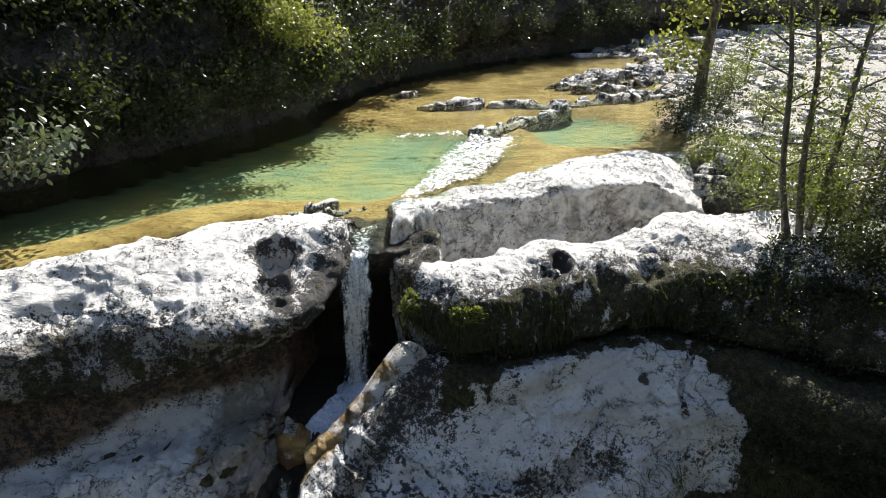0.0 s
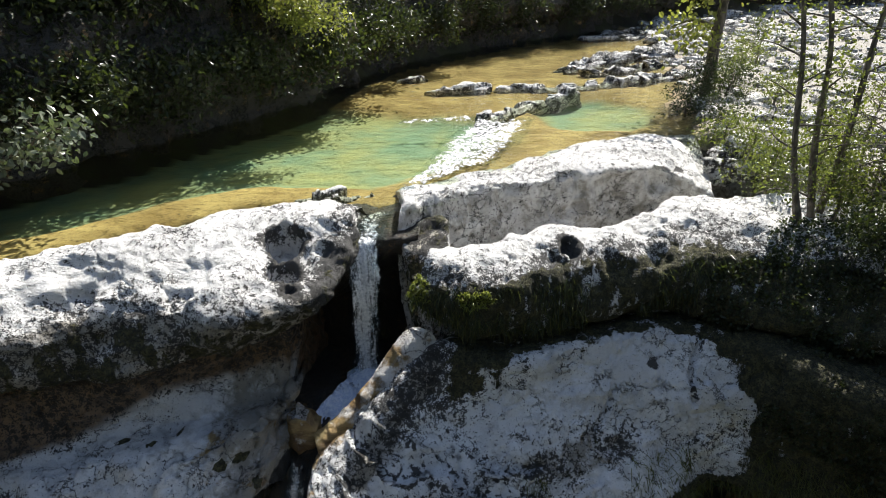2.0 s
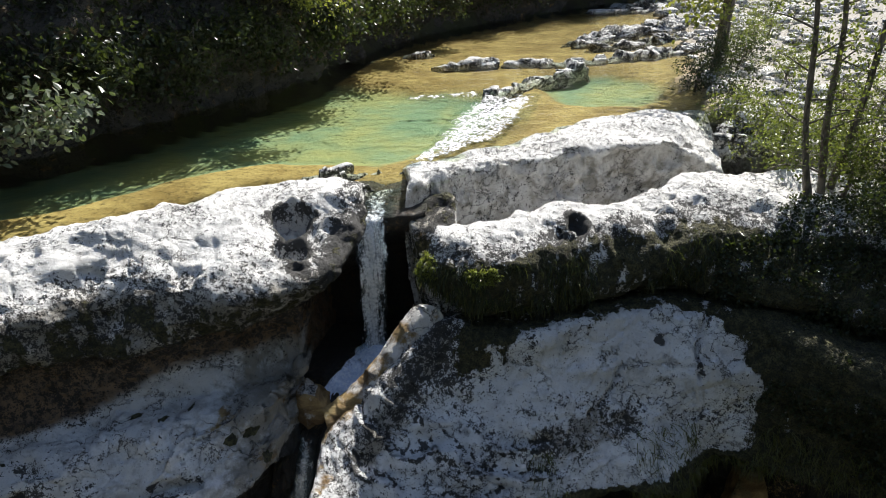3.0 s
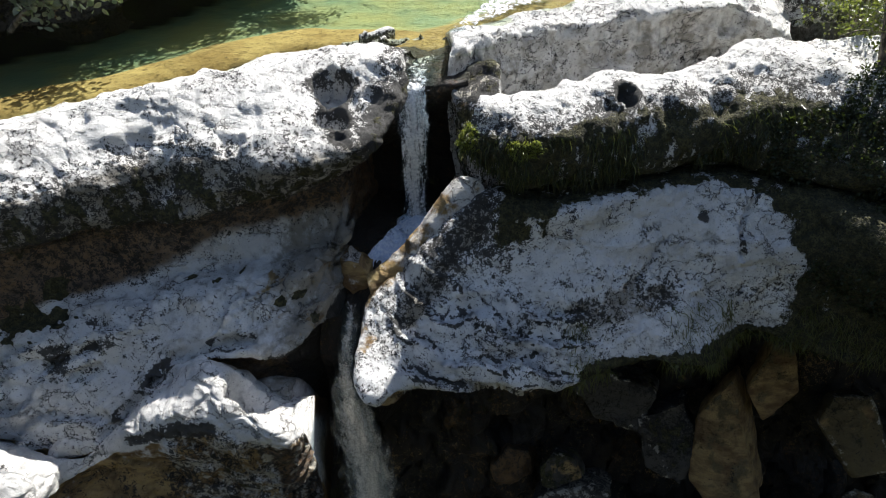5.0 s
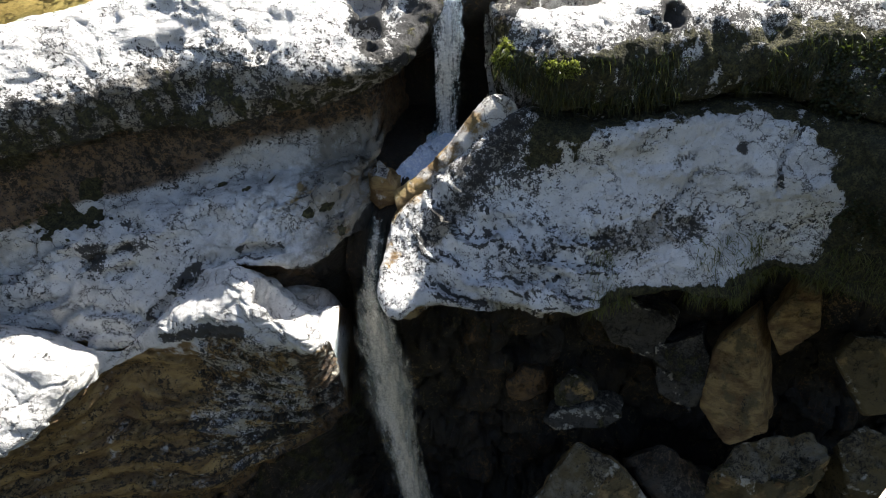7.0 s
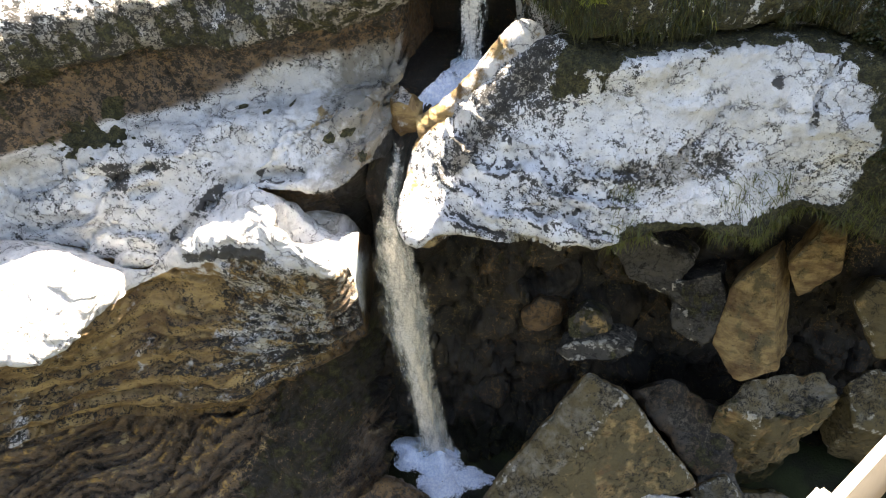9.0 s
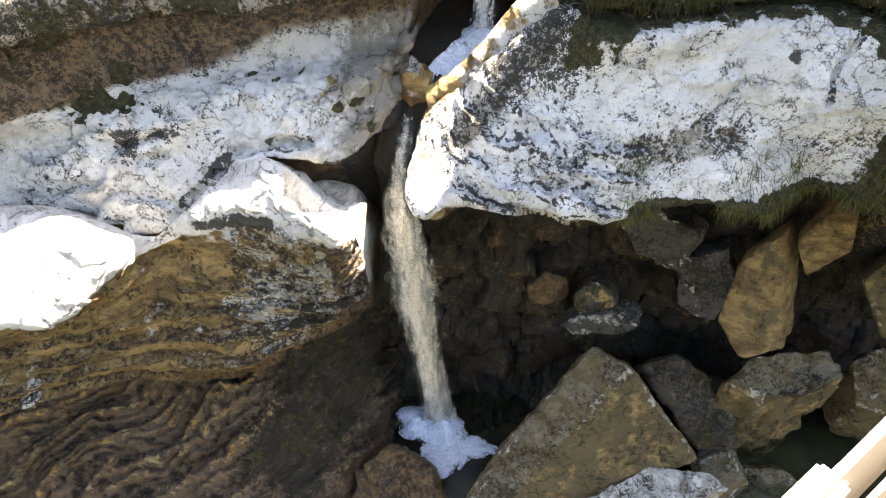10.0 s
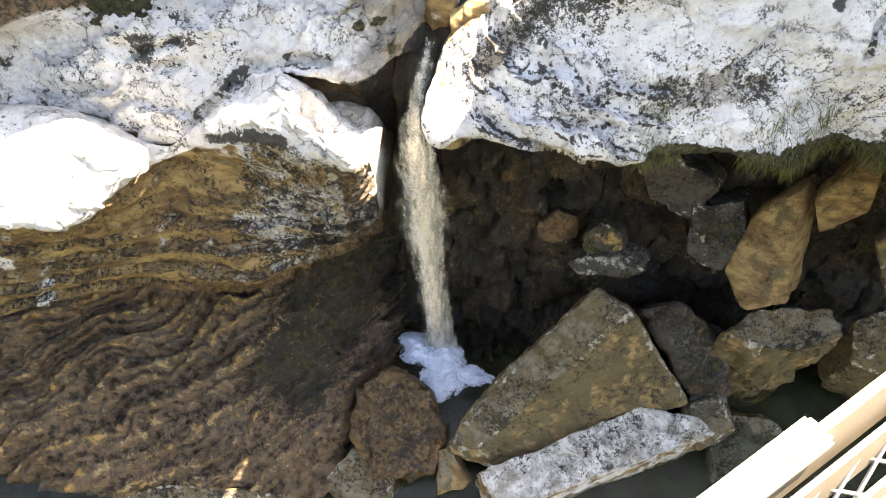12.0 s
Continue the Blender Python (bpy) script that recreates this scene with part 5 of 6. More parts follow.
def river_rock(centre, size, turn, seed, label, masks=(0.2, 0.2, 0.42, 0.15)):
    """A low, worn rock ledge in the river."""
    n, m = 46, 90
    v, u = np.meshgrid(np.linspace(-0.5, 0.5, n) * np.pi, np.linspace(0, 2 * np.pi, m), indexing="ij")
    p = np.stack([np.cos(v) * np.cos(u), np.cos(v) * np.sin(u), np.sin(v)], -1)
    p = np.sign(p) * np.abs(p) ** 0.8 * np.array(size)
    r = np.linalg.norm(p, axis=-1, keepdims=True)
    w = p + np.array(centre)
    p = p * (1 + 0.7 * fbm(w, 1.9, 4, seed)[..., None] + 0.6 * (ridged(w, 3.2, 3, seed + 3)[..., None] - 0.3))
    _, _, ident = cells(w, 2.5, seed)
    p[..., 2] += 0.55 * size[2] * ident
    c, s = math.cos(radians(turn)), math.sin(radians(turn))
    p = np.stack([c * p[..., 0] - s * p[..., 1], s * p[..., 0] + c * p[..., 1], p[..., 2]], -1)
    made = {k: np.full(p.shape[:2], a) for k, a in zip(("moss", "ochre", "lichen", "damp"), masks)}
    # sides painted dark and tops left pale, imitating sunlit tops
    made["lichen"] = 0.70 - (0.50 if centre[1] < 17.5 else 0.28) * step(0.1, 0.7, np.abs(normals(p)[..., 2]))
    me = mesh_of("river_rock", p.reshape(-1, 3), grid_faces(n, m), LIMESTONE, True, made)
    ob = tagged(new("river_rock", me), label, "rock", "rocks in the river")
    ob.location = centre
    return ob


for k, (x, y, lx, ly, lz, turn) in enumerate((
        (0.85, 12.62, 0.34, 0.16, 0.14, 50), (1.35, 13.3, 0.46, 0.18, 0.14, 52), (2.0, 14.05, 0.46, 0.18, 0.13, 45), (2.6, 14.6, 0.40, 0.16, 0.12, 40),
        (1.7, 15.5, 0.42, 0.2, 0.10, 5), (2.5, 15.5, 0.5, 0.24, 0.13, 5), (3.4, 15.8, 0.6, 0.24, 0.17, 15), (4.3, 16.15, 0.62, 0.26, 0.20, 20), (5.2, 16.45, 0.6, 0.3, 0.2, 18),
        (3.7, 18.5, 0.75, 0.35, 0.16, 35), (4.6, 19.4, 0.9, 0.45, 0.22, 35), (5.7, 20.2, 0.9, 0.5, 0.26, 30), (6.8, 21.0, 1.0, 0.5, 0.24, 30), (4.4, 17.7, 0.6, 0.25, 0.12, 20), (5.9, 18.6, 0.8, 0.35, 0.2, 25),
        (7.6, 25.5, 1.6, 0.7, 0.3, 10), (9.8, 27.0, 1.8, 0.8, 0.35, 15), (-0.95, 16.86, 0.4, 0.2, 0.10, 5), (0.15, 15.35, 0.55, 0.16, 0.10, 5),
        (4.6, 9.75, 0.4, 0.35, 0.3, 20), (-0.55, 8.5, 0.28, 0.1, 0.1, 25), (-1.45, 8.2, 0.4, 0.07, 0.07, 28), (-1.9, 8.15, 0.3, 0.06, 0.06, 30))):
    river_rock((x, y, -0.16), (lx * 1.15, ly * 0.9, lz * 0.42 + 0.12), turn, 100 + k, "low pale rock ledge breaking the river's surface")


# ---- plants ----
def leaf_quads(places, size, rng, droop=0.3, long=1.6, towards=None):
    """Leaf blades folded along the midrib at the places: verts and faces."""
    n = len(places)
    a = rng.normal(size=(n, 3))
    a[:, 2] -= droop
    if towards is not None:
        a = a * 0.5 + towards
    a /= np.linalg.norm(a, axis=1, keepdims=True)
    b = np.cross(a, rng.normal(size=(n, 3)))
    b /= np.linalg.norm(b, axis=1, keepdims=True)
    c = np.cross(a, b)
    s = size * rng.uniform(0.6, 1.3, (n, 1))
    tip = places + a * s * long
    low, high = places + a * s * long * 0.30 + c * s * 0.10, places + a * s * long * 0.66 + c * s * 0.12
    v = np.stack([places, low + b * s * 0.44, high + b * s * 0.38, tip, high - b * s * 0.38, low - b * s * 0.44], 1)
    i = np.arange(n)[:, None] * 6
    return v.reshape(-1, 3), np.concatenate([i + (0, 1, 2, 3), i + (0, 3, 4, 5)])


def tube(path, radii, sides=9, rows=24, seed=0):
    c, _ = spline(path, rows)
    r, _ = spline([(a,) for a in radii], rows, even=False)
    d = np.gradient(c, axis=0)
    d /= np.linalg.norm(d, axis=1, keepdims=True)
    ref = np.where(np.abs(d[:, 2:3]) > 0.9, np.array([[1.0, 0, 0]]), np.array([[0, 0, 1.0]]))
    a = np.cross(d, ref)
    a /= np.linalg.norm(a, axis=1, keepdims=True)
    b = np.cross(d, a)
    th = np.linspace(0, 2 * np.pi, sides + 1)
    g = c[:, None] + r[:, None] * (a[:, None] * np.cos(th)[None, :, None] + b[:, None] * np.sin(th)[None, :, None])
    g += (g - c[:, None]) * 0.25 * fbm(g, 7.0, 2, seed)[..., None]
    return g.reshape(-1, 3), grid_faces(rows, sides + 1), c


def tree(name, base, top, radius, label, limbs=7, leaves=1500, leaf_size=0.05, spread=0.5, low=0.4, reach=1.0, material=None, seed=0, group="", droop=0.3, aim=None, bend=0.2):
    """Trunk, limbs and a crown of single leaves round the limbs."""
    rng = np.random.default_rng(seed)
    ob = thing(name, base, label, "tree" if "tree" in name else "shrub", group)
    top = np.array(top, float) - np.array(base, float)
    h = np.linalg.norm(top)
    mid = top * 0.5 + rng.normal(0, bend * 0.15 * h, 3) * (1, 1, 0)
    v, f, c = tube([(0, 0, -0.1), top * 0.22 + rng.normal(0, 0.1 * bend * h, 3) * (1, 1, 0), mid, top * 0.8 + rng.normal(0, 0.1 * bend * h, 3) * (1, 1, 0), top], [radius * 1.35, radius, radius * 0.75, radius * 0.45, radius * 0.12], 10, 30, seed)
    mesh_part("trunk", mesh_of("trunk", v, f, BARK), ob)
    spots = []
    for k in range(limbs):
        s = low + (1 - low) * (k + rng.uniform(0, 0.8)) / limbs
        start = c[min(int(s * 29), 29)]
        ang = rng.uniform(0, 2 * np.pi)
        way = np.array((math.cos(ang), math.sin(ang), rng.uniform(0.1, 0.8)))
        if aim is not None:
            way = way * 0.55 + np.array(aim)
        length = reach * rng.uniform(0.6, 1.2) * (1.15 - 0.5 * s)
        end = start + way / np.linalg.norm(way) * length
        knee = (start + end) / 2 + rng.normal(0, 0.08 * length, 3)
        end = end - (0, 0, 0.12 * length)
        v, f, lc = tube([start, knee, end], [radius * 0.38, radius * 0.25, radius * 0.06], 6, 10, seed + k)
        mesh_part("limb", mesh_of("limb", v, f, BARK), ob)
        spots.append(lc[3:])
    if leaves:
        spots = np.concatenate(spots)
        # twigs first, then leaves along them, so that the crown has clumps and gaps
        twigs = spots[rng.integers(0, len(spots), max(8, leaves // 14))]
        twigs = twigs + rng.normal(0, spread * 0.55, twigs.shape) * (1, 1, 0.7)
        places = np.repeat(twigs, 14, 0)[:leaves]
        places = places + rng.normal(0, spread * 0.16 + leaf_size, places.shape)
        v, f = leaf_quads(places, leaf_size, rng, droop)
        mesh_part("crown", mesh_of("crown", v, f, material or LEAF_LIGHT, False), ob)
    return ob


RIGHT = "young trees on the stony bank"
tree("young_tree", (5.68, 14.0, 0.05), (5.75, 14.1, 4.4), 0.12, "young tree with golden leaves on the stony river bank", 10, 1500, 0.075, 0.4, 0.3, 1.4, LEAF_GOLD, 1, RIGHT, aim=(-0.7, -0.1, 0.0), bend=0.1)
tree("young_tree", (4.31, 7.21, -0.1), (3.30, 7.05, 4.2), 0.036, "slim upright tree with sparse sunlit leaves", 18, 1700, 0.027, 0.32, 0.12, 0.7, LEAF_LIGHT, 2, RIGHT, bend=0.05)
tree("young_tree", (4.53, 7.35, -0.1), (3.78, 7.5, 4.3), 0.038, "slim upright tree with sparse sunlit leaves", 18, 1700, 0.027, 0.32, 0.12, 0.7, LEAF_LIGHT, 3, RIGHT, bend=0.05)
tree("young_tree", (4.68, 7.5, 0.0), (5.0, 7.5, 4.2), 0.038, "slim tree leaning out over stony ground", 18, 1700, 0.027, 0.34, 0.15, 0.8, LEAF_LIGHT, 4, RIGHT, bend=0.06)
tree("young_tree", (6.6, 7.0, 0.0), (7.2, 7.2, 4.6), 0.09, "bushy young tree at the edge of the gorge", 12, 1500, 0.05, 0.6, 0.2, 1.2, LEAF_LIGHT, 5, RIGHT)

BUSH = "low shrubs on the rocky bank"
for k, (x, y, z, h, reach, n, mat) in enumerate((
        (4.35, 8.3, 0.0, 0.5, 0.4, 700, LEAF_LIGHT), (4.75, 7.3, 0.0, 0.6, 0.4, 900, LEAF_LIGHT), (5.3, 6.7, 0.0, 0.7, 0.6, 1300, LEAF_DARK), (5.0, 8.3, 0.1, 0.6, 0.5, 700, LEAF_LIGHT),
        (4.5, 9.3, 0.1, 0.5, 0.4, 600, LEAF_LIGHT), (5.6, 9.4, 0.1, 0.6, 0.6, 600, LEAF_LIGHT), (4.7, 11.1, 0.1, 0.45, 0.4, 500, LEAF_DARK), (5.3, 13.5, 0.1, 0.7, 0.4, 700, LEAF_DARK),
        (6.4, 12.6, 0.15, 0.5, 0.6, 500, LEAF_LIGHT), (4.7, 12.6, 0.0, 0.5, 0.35, 700, LEAF_DARK), (5.8, 13.4, 0.1, 0.7, 0.5, 800, LEAF_DARK), (4.5, 10.3, 0.0, 0.4, 0.35, 500, LEAF_LIGHT), (6.3, 14.3, 0.1, 0.8, 0.6, 700, LEAF_LIGHT),
        (7.4, 10.5, 0.15, 0.7, 0.7, 500, LEAF_LIGHT), (6.2, 8.0, 0.1, 0.9, 0.7, 900, LEAF_DARK), (6.9, 15.5, 0.2, 0.6, 0.7, 400, LEAF_LIGHT), (8.2, 17.5, 0.2, 0.8, 0.8, 500, LEAF_LIGHT),
        (4.75, 6.5, -0.15, 0.45, 0.4, 900, LEAF_DARK), (5.3, 6.0, -0.15, 0.6, 0.5, 1300, LEAF_DARK), (6.1, 5.9, -0.1, 0.8, 0.7, 1400, LEAF_DARK))):
    tree("bank_shrub", (x, y, z), (x + 0.1, y, z + h), 0.025, "leafy shrub among white stones on the bank", 10, int(n * 2.2), 0.027, 0.26, 0.1, reach, mat, 40 + k, BUSH)
for k, (x, y) in enumerate(((5.15, 7.2), (5.35, 7.6), (5.6, 6.8), (5.9, 7.3), (6.3, 7.5), (5.5, 8.2))):
    tree("bare_shrub", (x, y, 0.0), (x + 0.15, y + 0.1, 1.4), 0.02, "brown half-bare shrub of thin twigs", 40, 260, 0.026, 0.3, 0.1, 0.8, LEAF_LIGHT, 70 + k, BUSH)

# the shrub on the far bank by the pool
tree("bank_shrub", (-6.6, 7.9, 0.3), (-4.9, 7.65, 1.1), 0.03, "grey-green shrub with broad leaves over the pool", 14, 560, 0.065, 0.26, 0.35, 0.55, LEAF_GREY, 90, aim=(0.5, -0.2, 0.1))


# ---- the wooded far bank ----
def bank_normals():
    d = np.gradient(BANK, axis=0)
    d /= np.linalg.norm(d, axis=1, keepdims=True)
    return np.stack([d[:, 1], -d[:, 0]], 1)


outward = bank_normals()


def bank_line(z, out):
    q = BANK + outward * out
    return [(float(a), float(b), z) for a, b in q]


# the bank's shade is partly in its stone colour
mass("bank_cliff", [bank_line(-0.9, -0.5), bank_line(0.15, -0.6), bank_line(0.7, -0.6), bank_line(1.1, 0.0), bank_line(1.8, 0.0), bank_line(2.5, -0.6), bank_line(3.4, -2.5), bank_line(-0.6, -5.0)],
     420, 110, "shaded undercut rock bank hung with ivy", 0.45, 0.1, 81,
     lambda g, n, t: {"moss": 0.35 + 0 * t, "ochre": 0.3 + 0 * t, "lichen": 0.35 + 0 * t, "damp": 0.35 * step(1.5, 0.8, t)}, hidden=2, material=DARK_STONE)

rng = np.random.default_rng(5)


def along_bank(s):
    """A place on the bank line and the way out over the water, at s from the near end to the far one."""
    i = min(int(s), len(BANK) - 2)
    f = s - i
    return BANK[i] * (1 - f) + BANK[i + 1] * f, outward[i] * (1 - f) + outward[i + 1] * f


FAR = "trees of the wooded bank"
# their leaf colour is darkened to hold the bank's shade
for k in range(26):
    s = 1.35 + k * 0.31
    q, o = along_bank(min(s, 9.3))
    back = rng.uniform(1.0, 2.4)
    bx, by = q - o * back
    bz = 1.3 + 0.3 * back
    tall = rng.uniform(0.9, 1.6)
    tx, ty = q - o * rng.uniform(0.1, 0.9)
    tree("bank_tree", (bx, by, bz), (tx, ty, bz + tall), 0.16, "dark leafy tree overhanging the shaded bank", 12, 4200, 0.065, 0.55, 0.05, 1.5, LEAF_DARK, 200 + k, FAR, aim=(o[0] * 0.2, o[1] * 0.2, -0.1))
for k in range(16):
    s = 1.6 + k * 0.42
    q, o = along_bank(min(s, 9.0))
    bx, by = q - o * 0.25
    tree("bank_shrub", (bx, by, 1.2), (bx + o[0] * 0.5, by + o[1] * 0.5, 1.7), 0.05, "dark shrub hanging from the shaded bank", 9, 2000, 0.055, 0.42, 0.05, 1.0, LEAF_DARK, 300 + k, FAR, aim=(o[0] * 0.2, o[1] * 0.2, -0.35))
# one sunlit bough that reaches out of the shade; its leaf colour carries the sunlight
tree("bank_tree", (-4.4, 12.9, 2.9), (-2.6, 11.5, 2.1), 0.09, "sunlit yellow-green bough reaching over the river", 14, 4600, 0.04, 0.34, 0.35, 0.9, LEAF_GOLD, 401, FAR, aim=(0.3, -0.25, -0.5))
tree("bank_tree", (-8.5, 11.5, 2.5), (-7.9, 11.0, 5.0), 0.18, "dark leafy tree overhanging the shaded bank", 14, 5000, 0.07, 0.8, 0.1, 1.8, LEAF_DARK, 402, FAR)
for k, (x, y, tall) in enumerate(((-9.5, 8.3, 3.0), (-10.5, 9.6, 3.5))):
    tree("bank_tree", (x, y, 2.0), (x + 0.5, y - 0.4, 2.0 + tall), 0.16, "tall dark leafy tree on the shaded bank", 14, 4600, 0.07, 0.7, 0.15, 1.7, LEAF_DARK, 410 + k, FAR)


# ---- grass and ivy ----
def blades(name, roots, length, label, seed, lean=(0, -0.4, 0.2), wide=0.006, category="grass", material=None):
    """Many thin bent blades, as one thing that nobody could count."""
    rng = np.random.default_rng(seed)
    n = len(roots)
    way = rng.normal(0, 0.45, (n, 3)) + np.array(lean)
    way /= np.linalg.norm(way, axis=1, keepdims=True)
    size = length * rng.uniform(0.5, 1.3, (n, 1))
    side = np.cross(way, rng.normal(size=(n, 3)))
    side = side / np.linalg.norm(side, axis=1, keepdims=True) * wide
    mid = roots + way * size * 0.55
    tip = mid + way * size * 0.35 - np.array((0, 0, 1)) * size * 0.32
    v = np.stack([roots - side, roots + side, mid + side * 0.8, mid - side * 0.8, tip + side * 0.15, tip - side * 0.15], 1).reshape(-1, 3)
    i = np.arange(n)[:, None] * 6
    f = np.concatenate([i + (0, 1, 2, 3), i + (3, 2, 4, 5)])
    return tagged(new(name, mesh_of(name, v, f, material or GRASS, False)), label, category, kind="stuff")


def on_rock(name, count, test, seed):
    """Random places on a rock's skin that pass a test of place and normal."""
    ob = bpy.data.objects[name]
    me = ob.data or ob.children[0].data
    n = len(me.vertices)
    co, no = np.empty(n * 3, np.float32), np.empty(n * 3, np.float32)
    me.vertices.foreach_get("co", co)
    me.vertices.foreach_get("normal", no)
    co, no = co.reshape(-1, 3).astype(float), no.reshape(-1, 3).astype(float)
    ok = np.flatnonzero(test(co, no))
    rng = np.random.default_rng(seed)
    pick = ok[rng.integers(0, len(ok), count)]
    return co[pick] + rng.normal(0, 0.012, (count, 3)), no[pick]


def patchy(co, freq, cut, seed):
    return fbm(co, freq, 3, seed) > cut


r, _ = on_rock("mossy_block", 1000, lambda c, n: (np.hypot(c[:, 0] + 0.36, (c[:, 2] + 0.32)) < 0.13) | (np.hypot((c[:, 0] - 0.24) / 2.0, (c[:, 2] + 0.36)) < 0.10) & (c[:, 1] < 6.1), 1)
blades("grass_tuft", r, 0.065, "sunlit green grass tufts on the block's corner", 1, (0, -0.3, 0.7), material=LIT_GRASS)
r, _ = on_rock("mossy_block", 6000, lambda c, n: (n[:, 1] < -0.3) & (c[:, 2] < -0.25) & (c[:, 2] > -0.9) & patchy(c, 1.6, 0.0, 3), 2)
half = len(r) // 3
blades("hanging_grass", r[:half // 2], 0.13, "dry grass hanging from the mossy face", 8, (0, -0.45, -0.8), 0.004)
blades("hanging_grass", r[half:], 0.11, "dark grass hanging from the mossy face", 2, (0, -0.4, -0.9), 0.004, material=LEAF_DARK)
r, _ = on_rock("pale_slab", 2600, lambda c, n: (c[:, 2] < -2.15) & (c[:, 2] > -2.75) & (c[:, 0] > 0.8) & (c[:, 1] < 5.8) & patchy(c, 1.3, 0.0, 4), 3)
blades("hanging_grass", r, 0.17, "dry grass hanging from the slab's lower edge", 3, (0, -0.5, -0.6), 0.004)
r, _ = on_rock("rock_shelf", 3500, lambda c, n: (c[:, 2] < -0.4) & (c[:, 2] > -1.0) & (n[:, 1] < -0.2) & patchy(c, 1.4, 0.05, 5), 4)
blades("hanging_grass", r, 0.08, "dark grass and moss under the shelf's lip", 4, (0.2, -0.4, -0.9), 0.004, material=LEAF_DARK)


def ivy(name, places, size, label, material, seed):
    rng = np.random.default_rng(seed)
    v, f = leaf_quads(places, size, rng, 0.5, 1.2)
    return tagged(new(name, mesh_of(name, v, f, material, False)), label, "ivy", kind="stuff")


r, n = on_rock("mossy_block", 9000, lambda c, n: (c[:, 0] > 3.1 + 0.9 * step(-0.45, -0.2, c[:, 2]) + 0.4 * fbm(c, 1.5, 2, 3)) & (c[:, 1] < 7.2) & patchy(c, 1.2, -0.15, 6), 5)
ivy("ivy", r + n * 0.05, 0.03, "dark ivy trailing over the shaded block", LEAF_DARK, 5)
r, n = on_rock("pale_slab", 9000, lambda c, n: (c[:, 0] > 3.1 + 0.5 * fbm(c, 1.5, 2, 3)) & (c[:, 1] < 6.3) & patchy(c, 1.2, -0.1, 7), 6)
ivy("ivy", r + n * 0.05, 0.03, "dark ivy trailing over the shaded slab", LEAF_DARK, 6)
r, n = on_rock("bank_cliff", 40000, lambda c, n: (c[:, 2] > 0.3) & (c[:, 0] > -16) & (c[:, 0] < 14) & patchy(c, 0.6, -0.05, 8), 7)
ivy("ivy", r + n * 0.06, 0.032, "glossy ivy hanging on the shaded bank", LEAF_DARK, 7)

# stones of the river flats
rng = np.random.default_rng(9)
base_v, base_f = [], []
ico = bmesh.new()
bmesh.ops.create_icosphere(ico, subdivisions=2, radius=1)
iv, jf = np.array([v.co for v in ico.verts]), np.array([[v.index for v in f.verts] for f in ico.faces])
ico.free()
count = 2600
sy = 8.5 + rng.uniform(0, 1, count) ** 1.2 * 26
sx = 4.6 + 0.2 * np.maximum(sy - 11, 0) + rng.uniform(0, 1, count) ** 1.3 * 18
for k in range(count):
    s = rng.uniform(0.02, 0.10) * (1 + 0.05 * (sy[k] - 9)) * (2.4 if rng.random() < 0.05 else 1)
    v = np.sign(iv) * np.abs(iv) ** 0.7 * (1 + 0.8 * fbm(iv + k * 3.1, 1.7, 2, k % 50)[:, None]) * s * np.array((1.3, 0.9, 0.42 + 0.25 * rng.random()))
    a = rng.uniform(0, 6.28)
    v = np.stack([math.cos(a) * v[:, 0] - math.sin(a) * v[:, 1], math.sin(a) * v[:, 0] + math.cos(a) * v[:, 1], v[:, 2]], 1)
    base_v.append(v + (sx[k], sy[k], 0.14 + 0.012 * max(sx[k] - 6, 0)))
    base_f.append(jf + k * len(iv))
allv = np.concatenate(base_v)
tagged(new("river_stones", mesh_of("river_stones", allv, np.concatenate(base_f), LIMESTONE, True,
       {"moss": np.zeros(len(allv)), "ochre": np.full(len(allv), 0.2), "lichen": np.full(len(allv), 0.42), "damp": np.zeros(len(allv))})),
       "pale worn stones scattered over the river flats", "stones", kind="stuff")


# ---- the footbridge's railing ----
def paint(name="weathered_paint", dark=1.0):
    m = Nodes(name)
    n = m.noise(20.0, 5)
    colour = m.mix(m.span(m.noise(5.0, 4), 0.3, 0.7), tuple(dark * c for c in (0.60, 0.51, 0.38)), tuple(dark * c for c in (0.46, 0.38, 0.27)))
    colour = m.mix(m.span(n, 0.62, 0.72), colour, (0.24, 0.15, 0.08))
    return m.finish(colour, 0.5, m.bump(n, 0.3, 0.003))


def steel():
    m = Nodes("galvanised_steel")
    return m.finish(m.mix(m.noise(60.0, 3), (0.62, 0.63, 0.64), (0.45, 0.46, 0.47)), 0.35, None, Metallic=0.8)


PAINT, STEEL = paint(), steel()
# darkened copy of the cream paint, for faces that should look shaded
SHADE_PAINT = paint("shade_paint", 0.27)
RAIL_TURN = math.degrees(math.atan2(0.745, 0.667))
railing = thing("bridge_railing", (0.0, 0.0, 1.0), "weathered cream metal bridge railing with wire mesh", "railing")
# its panel leans outwards; the bars hang down from its upper edge
railing.matrix_world = pose(0.05, -0.063, 2.22, 0, 0, RAIL_TURN)


LEAN = pose(0, 0, 0, -42, 0, 0)


def bar(name, x0, x1, down, wide, tall, tilt=-13.0, out=0.0, label="", material=None):
    """A flat bar along the railing, so far down its leaning panel."""
    bm = bmesh.new()
    bmesh.ops.create_cube(bm, size=1)
    bmesh.ops.scale(bm, vec=(x1 - x0, wide, tall), verts=bm.verts)
    bmesh.ops.bevel(bm, geom=bm.edges[:], offset=min(wide, tall) * 0.2, segments=2, affect="EDGES")
    bm.transform(Matrix.Translation(LEAN @ Vector(((x0 + x1) / 2, out, -down))) @ pose(0, 0, 0, tilt, 0, 0))
    return part(name, bm, material or PAINT, railing, label)


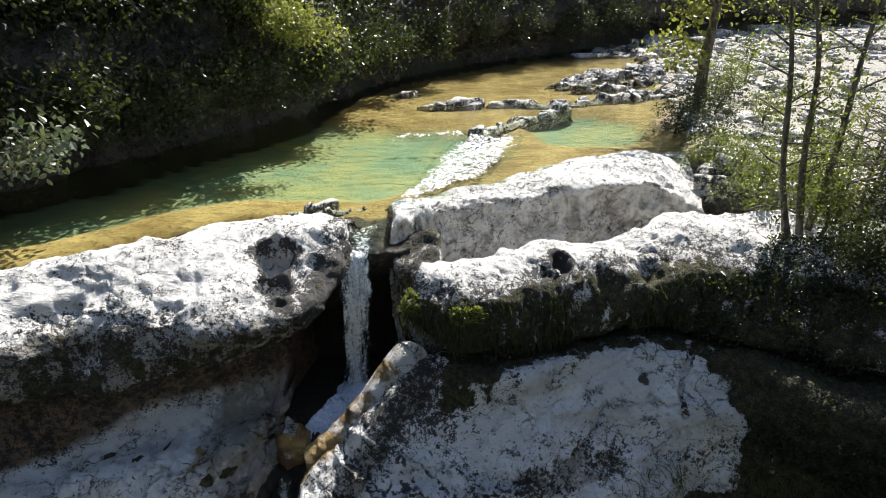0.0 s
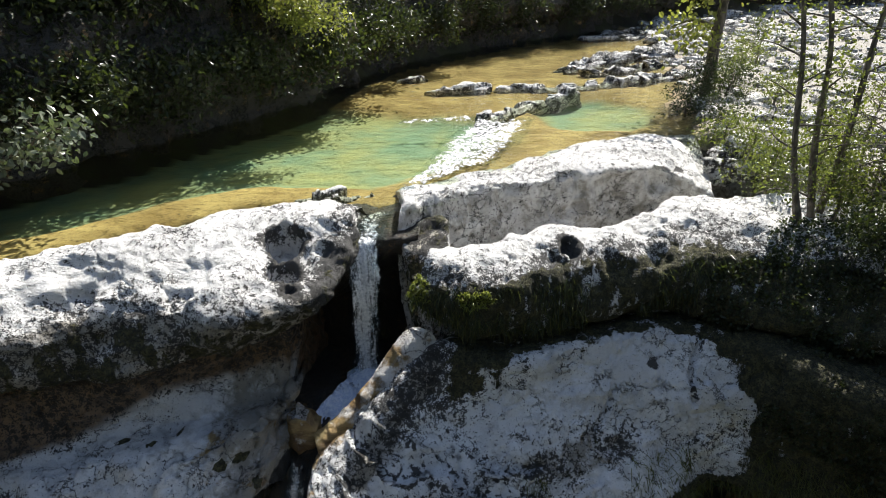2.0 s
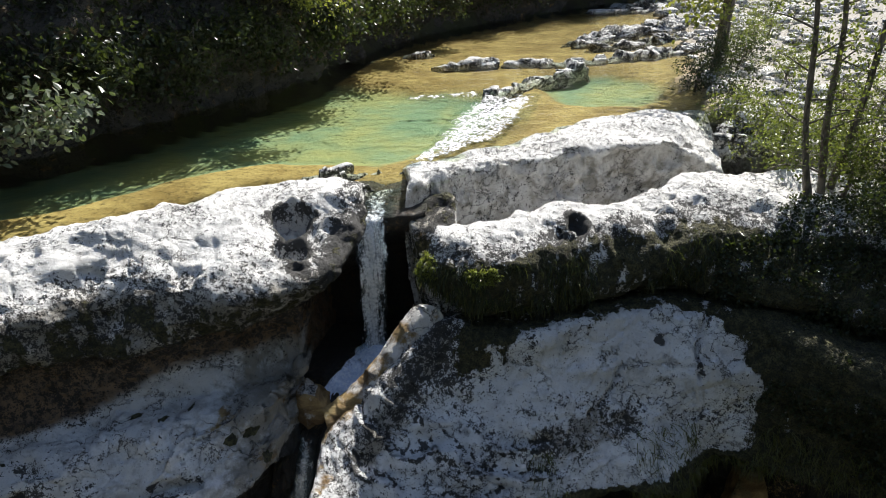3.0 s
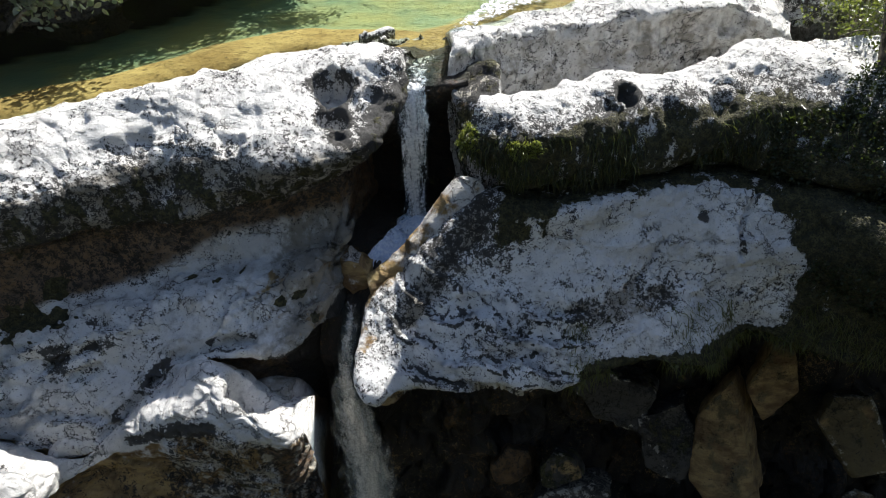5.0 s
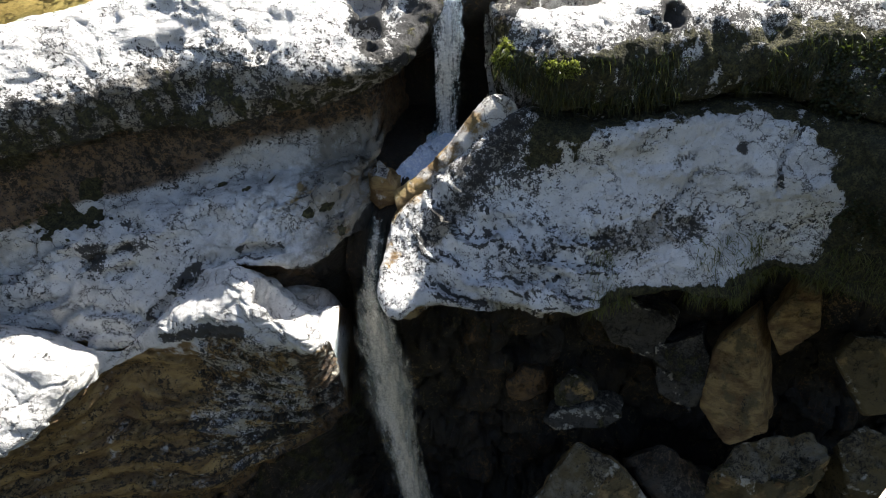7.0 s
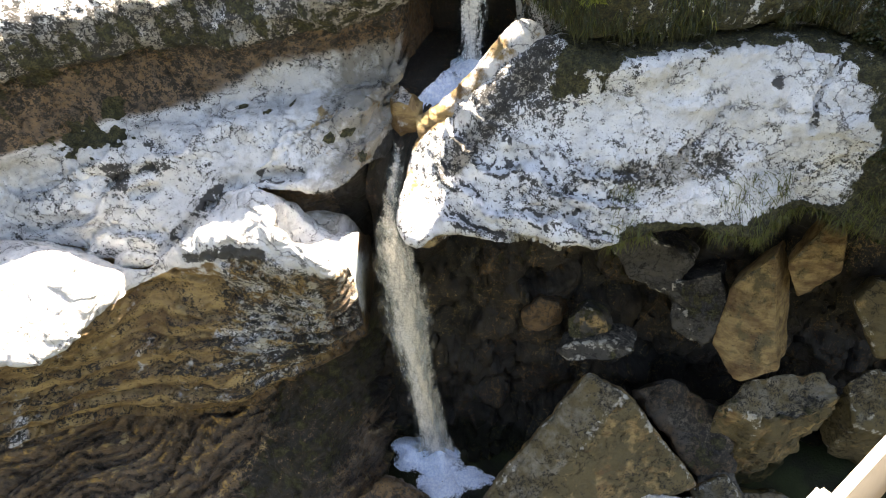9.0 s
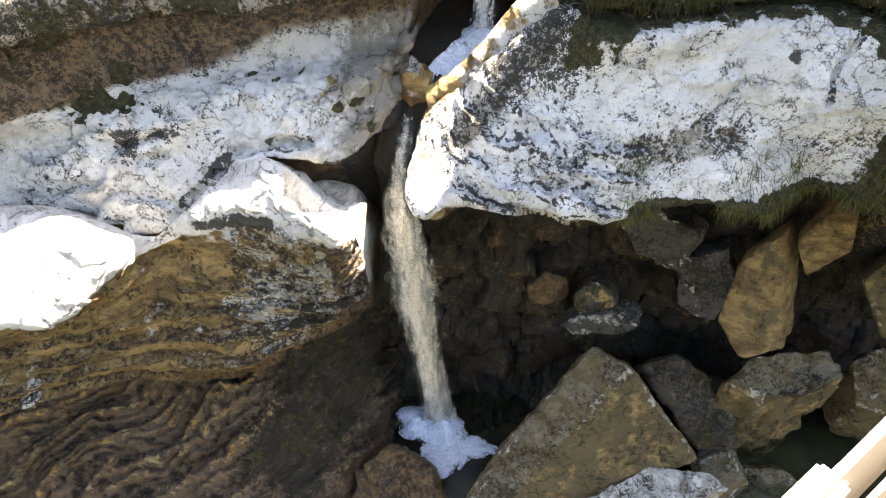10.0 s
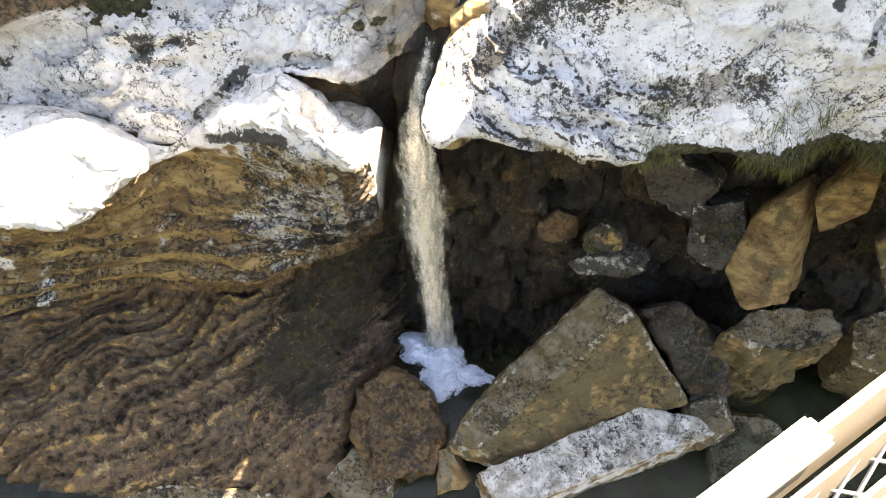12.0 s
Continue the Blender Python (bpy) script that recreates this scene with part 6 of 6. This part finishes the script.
bar("top_rail", 0.49, 4.0, 0.012, 0.006, 0.006)
bar("top_rail", -2.5, 0.50, 0.018, 0.042, 0.026)
# rails and posts get their shaded look from the darker paint
for down, tall in ((0.045, 0.095), (0.108, 0.075), (0.195, 0.075), (0.75, 0.06)):
    bar("rail", -2.5, 4.0, down, 0.008, tall, tilt=-24.0, material=SHADE_PAINT)
for px in (-2.0, -0.9, 0.48, 1.7, 3.0):
    bar("post", px - 0.02, px + 0.02, 0.66, 0.02, 1.05, -42.0, -0.03, material=SHADE_PAINT)
# diamond mesh of bent wire between the rails
for k in range(26):
    for way in (1, -1):
        x0 = 0.1 + k * 0.075
        v, f, _ = tube([(x0, 0.004 * way, -0.10), (x0 + way * 0.08, 0.006, -0.18), (x0 + way * 0.16, -0.004 * way, -0.26), (x0 + way * 0.31, 0.0, -0.5), (x0 + way * 0.52, 0.003, -0.73)], [0.003] * 5, 6, 16, k)
        v = np.array([LEAN @ Vector(a) for a in v])
        mesh_part("wire", mesh_of("wire", v, f, STEEL), railing)


def planks():
    m = Nodes("grey_deck_wood")
    n = m.noise(9.0, 6, 0.6, m.stretch(1, 8, 1))
    return m.finish(m.mix(n, (0.28, 0.25, 0.21), (0.14, 0.12, 0.10)), 0.85, m.bump(n, 0.5, 0.01))


DECK = planks()
deck = thing("bridge_deck", (0.0, 0.0, 1.0), "grey wooden footbridge deck", "bridge")
deck.matrix_world = pose(0.03, -0.04, 1.0, 0, 0, RAIL_TURN) @ pose(0, -0.75, 0)
bm = bmesh.new()
bmesh.ops.create_cube(bm, size=1)
bmesh.ops.scale(bm, vec=(0.138, 1.4, 0.04), verts=bm.verts)
bmesh.ops.bevel(bm, geom=bm.edges[:], offset=0.005, segments=1, affect="EDGES")
first = part("plank", bm, DECK, deck)
first.location = (-6.0, -0.8, -0.03)
for k in range(1, 90):
    again = new("plank", first.data)
    again.parent = deck
    again.location = (-6.0 + 0.145 * k, -0.8, -0.03 + 0.003 * ((k * 7) % 3))
for yy in (-0.2, -1.4):
    bm = bmesh.new()
    bmesh.ops.create_cube(bm, size=1)
    bmesh.ops.scale(bm, vec=(13.2, 0.1, 0.3), verts=bm.verts)
    bmesh.ops.translate(bm, vec=(0.5, yy, -0.21), verts=bm.verts)
    part("beam", bm, STEEL, deck, "steel bridge beam")
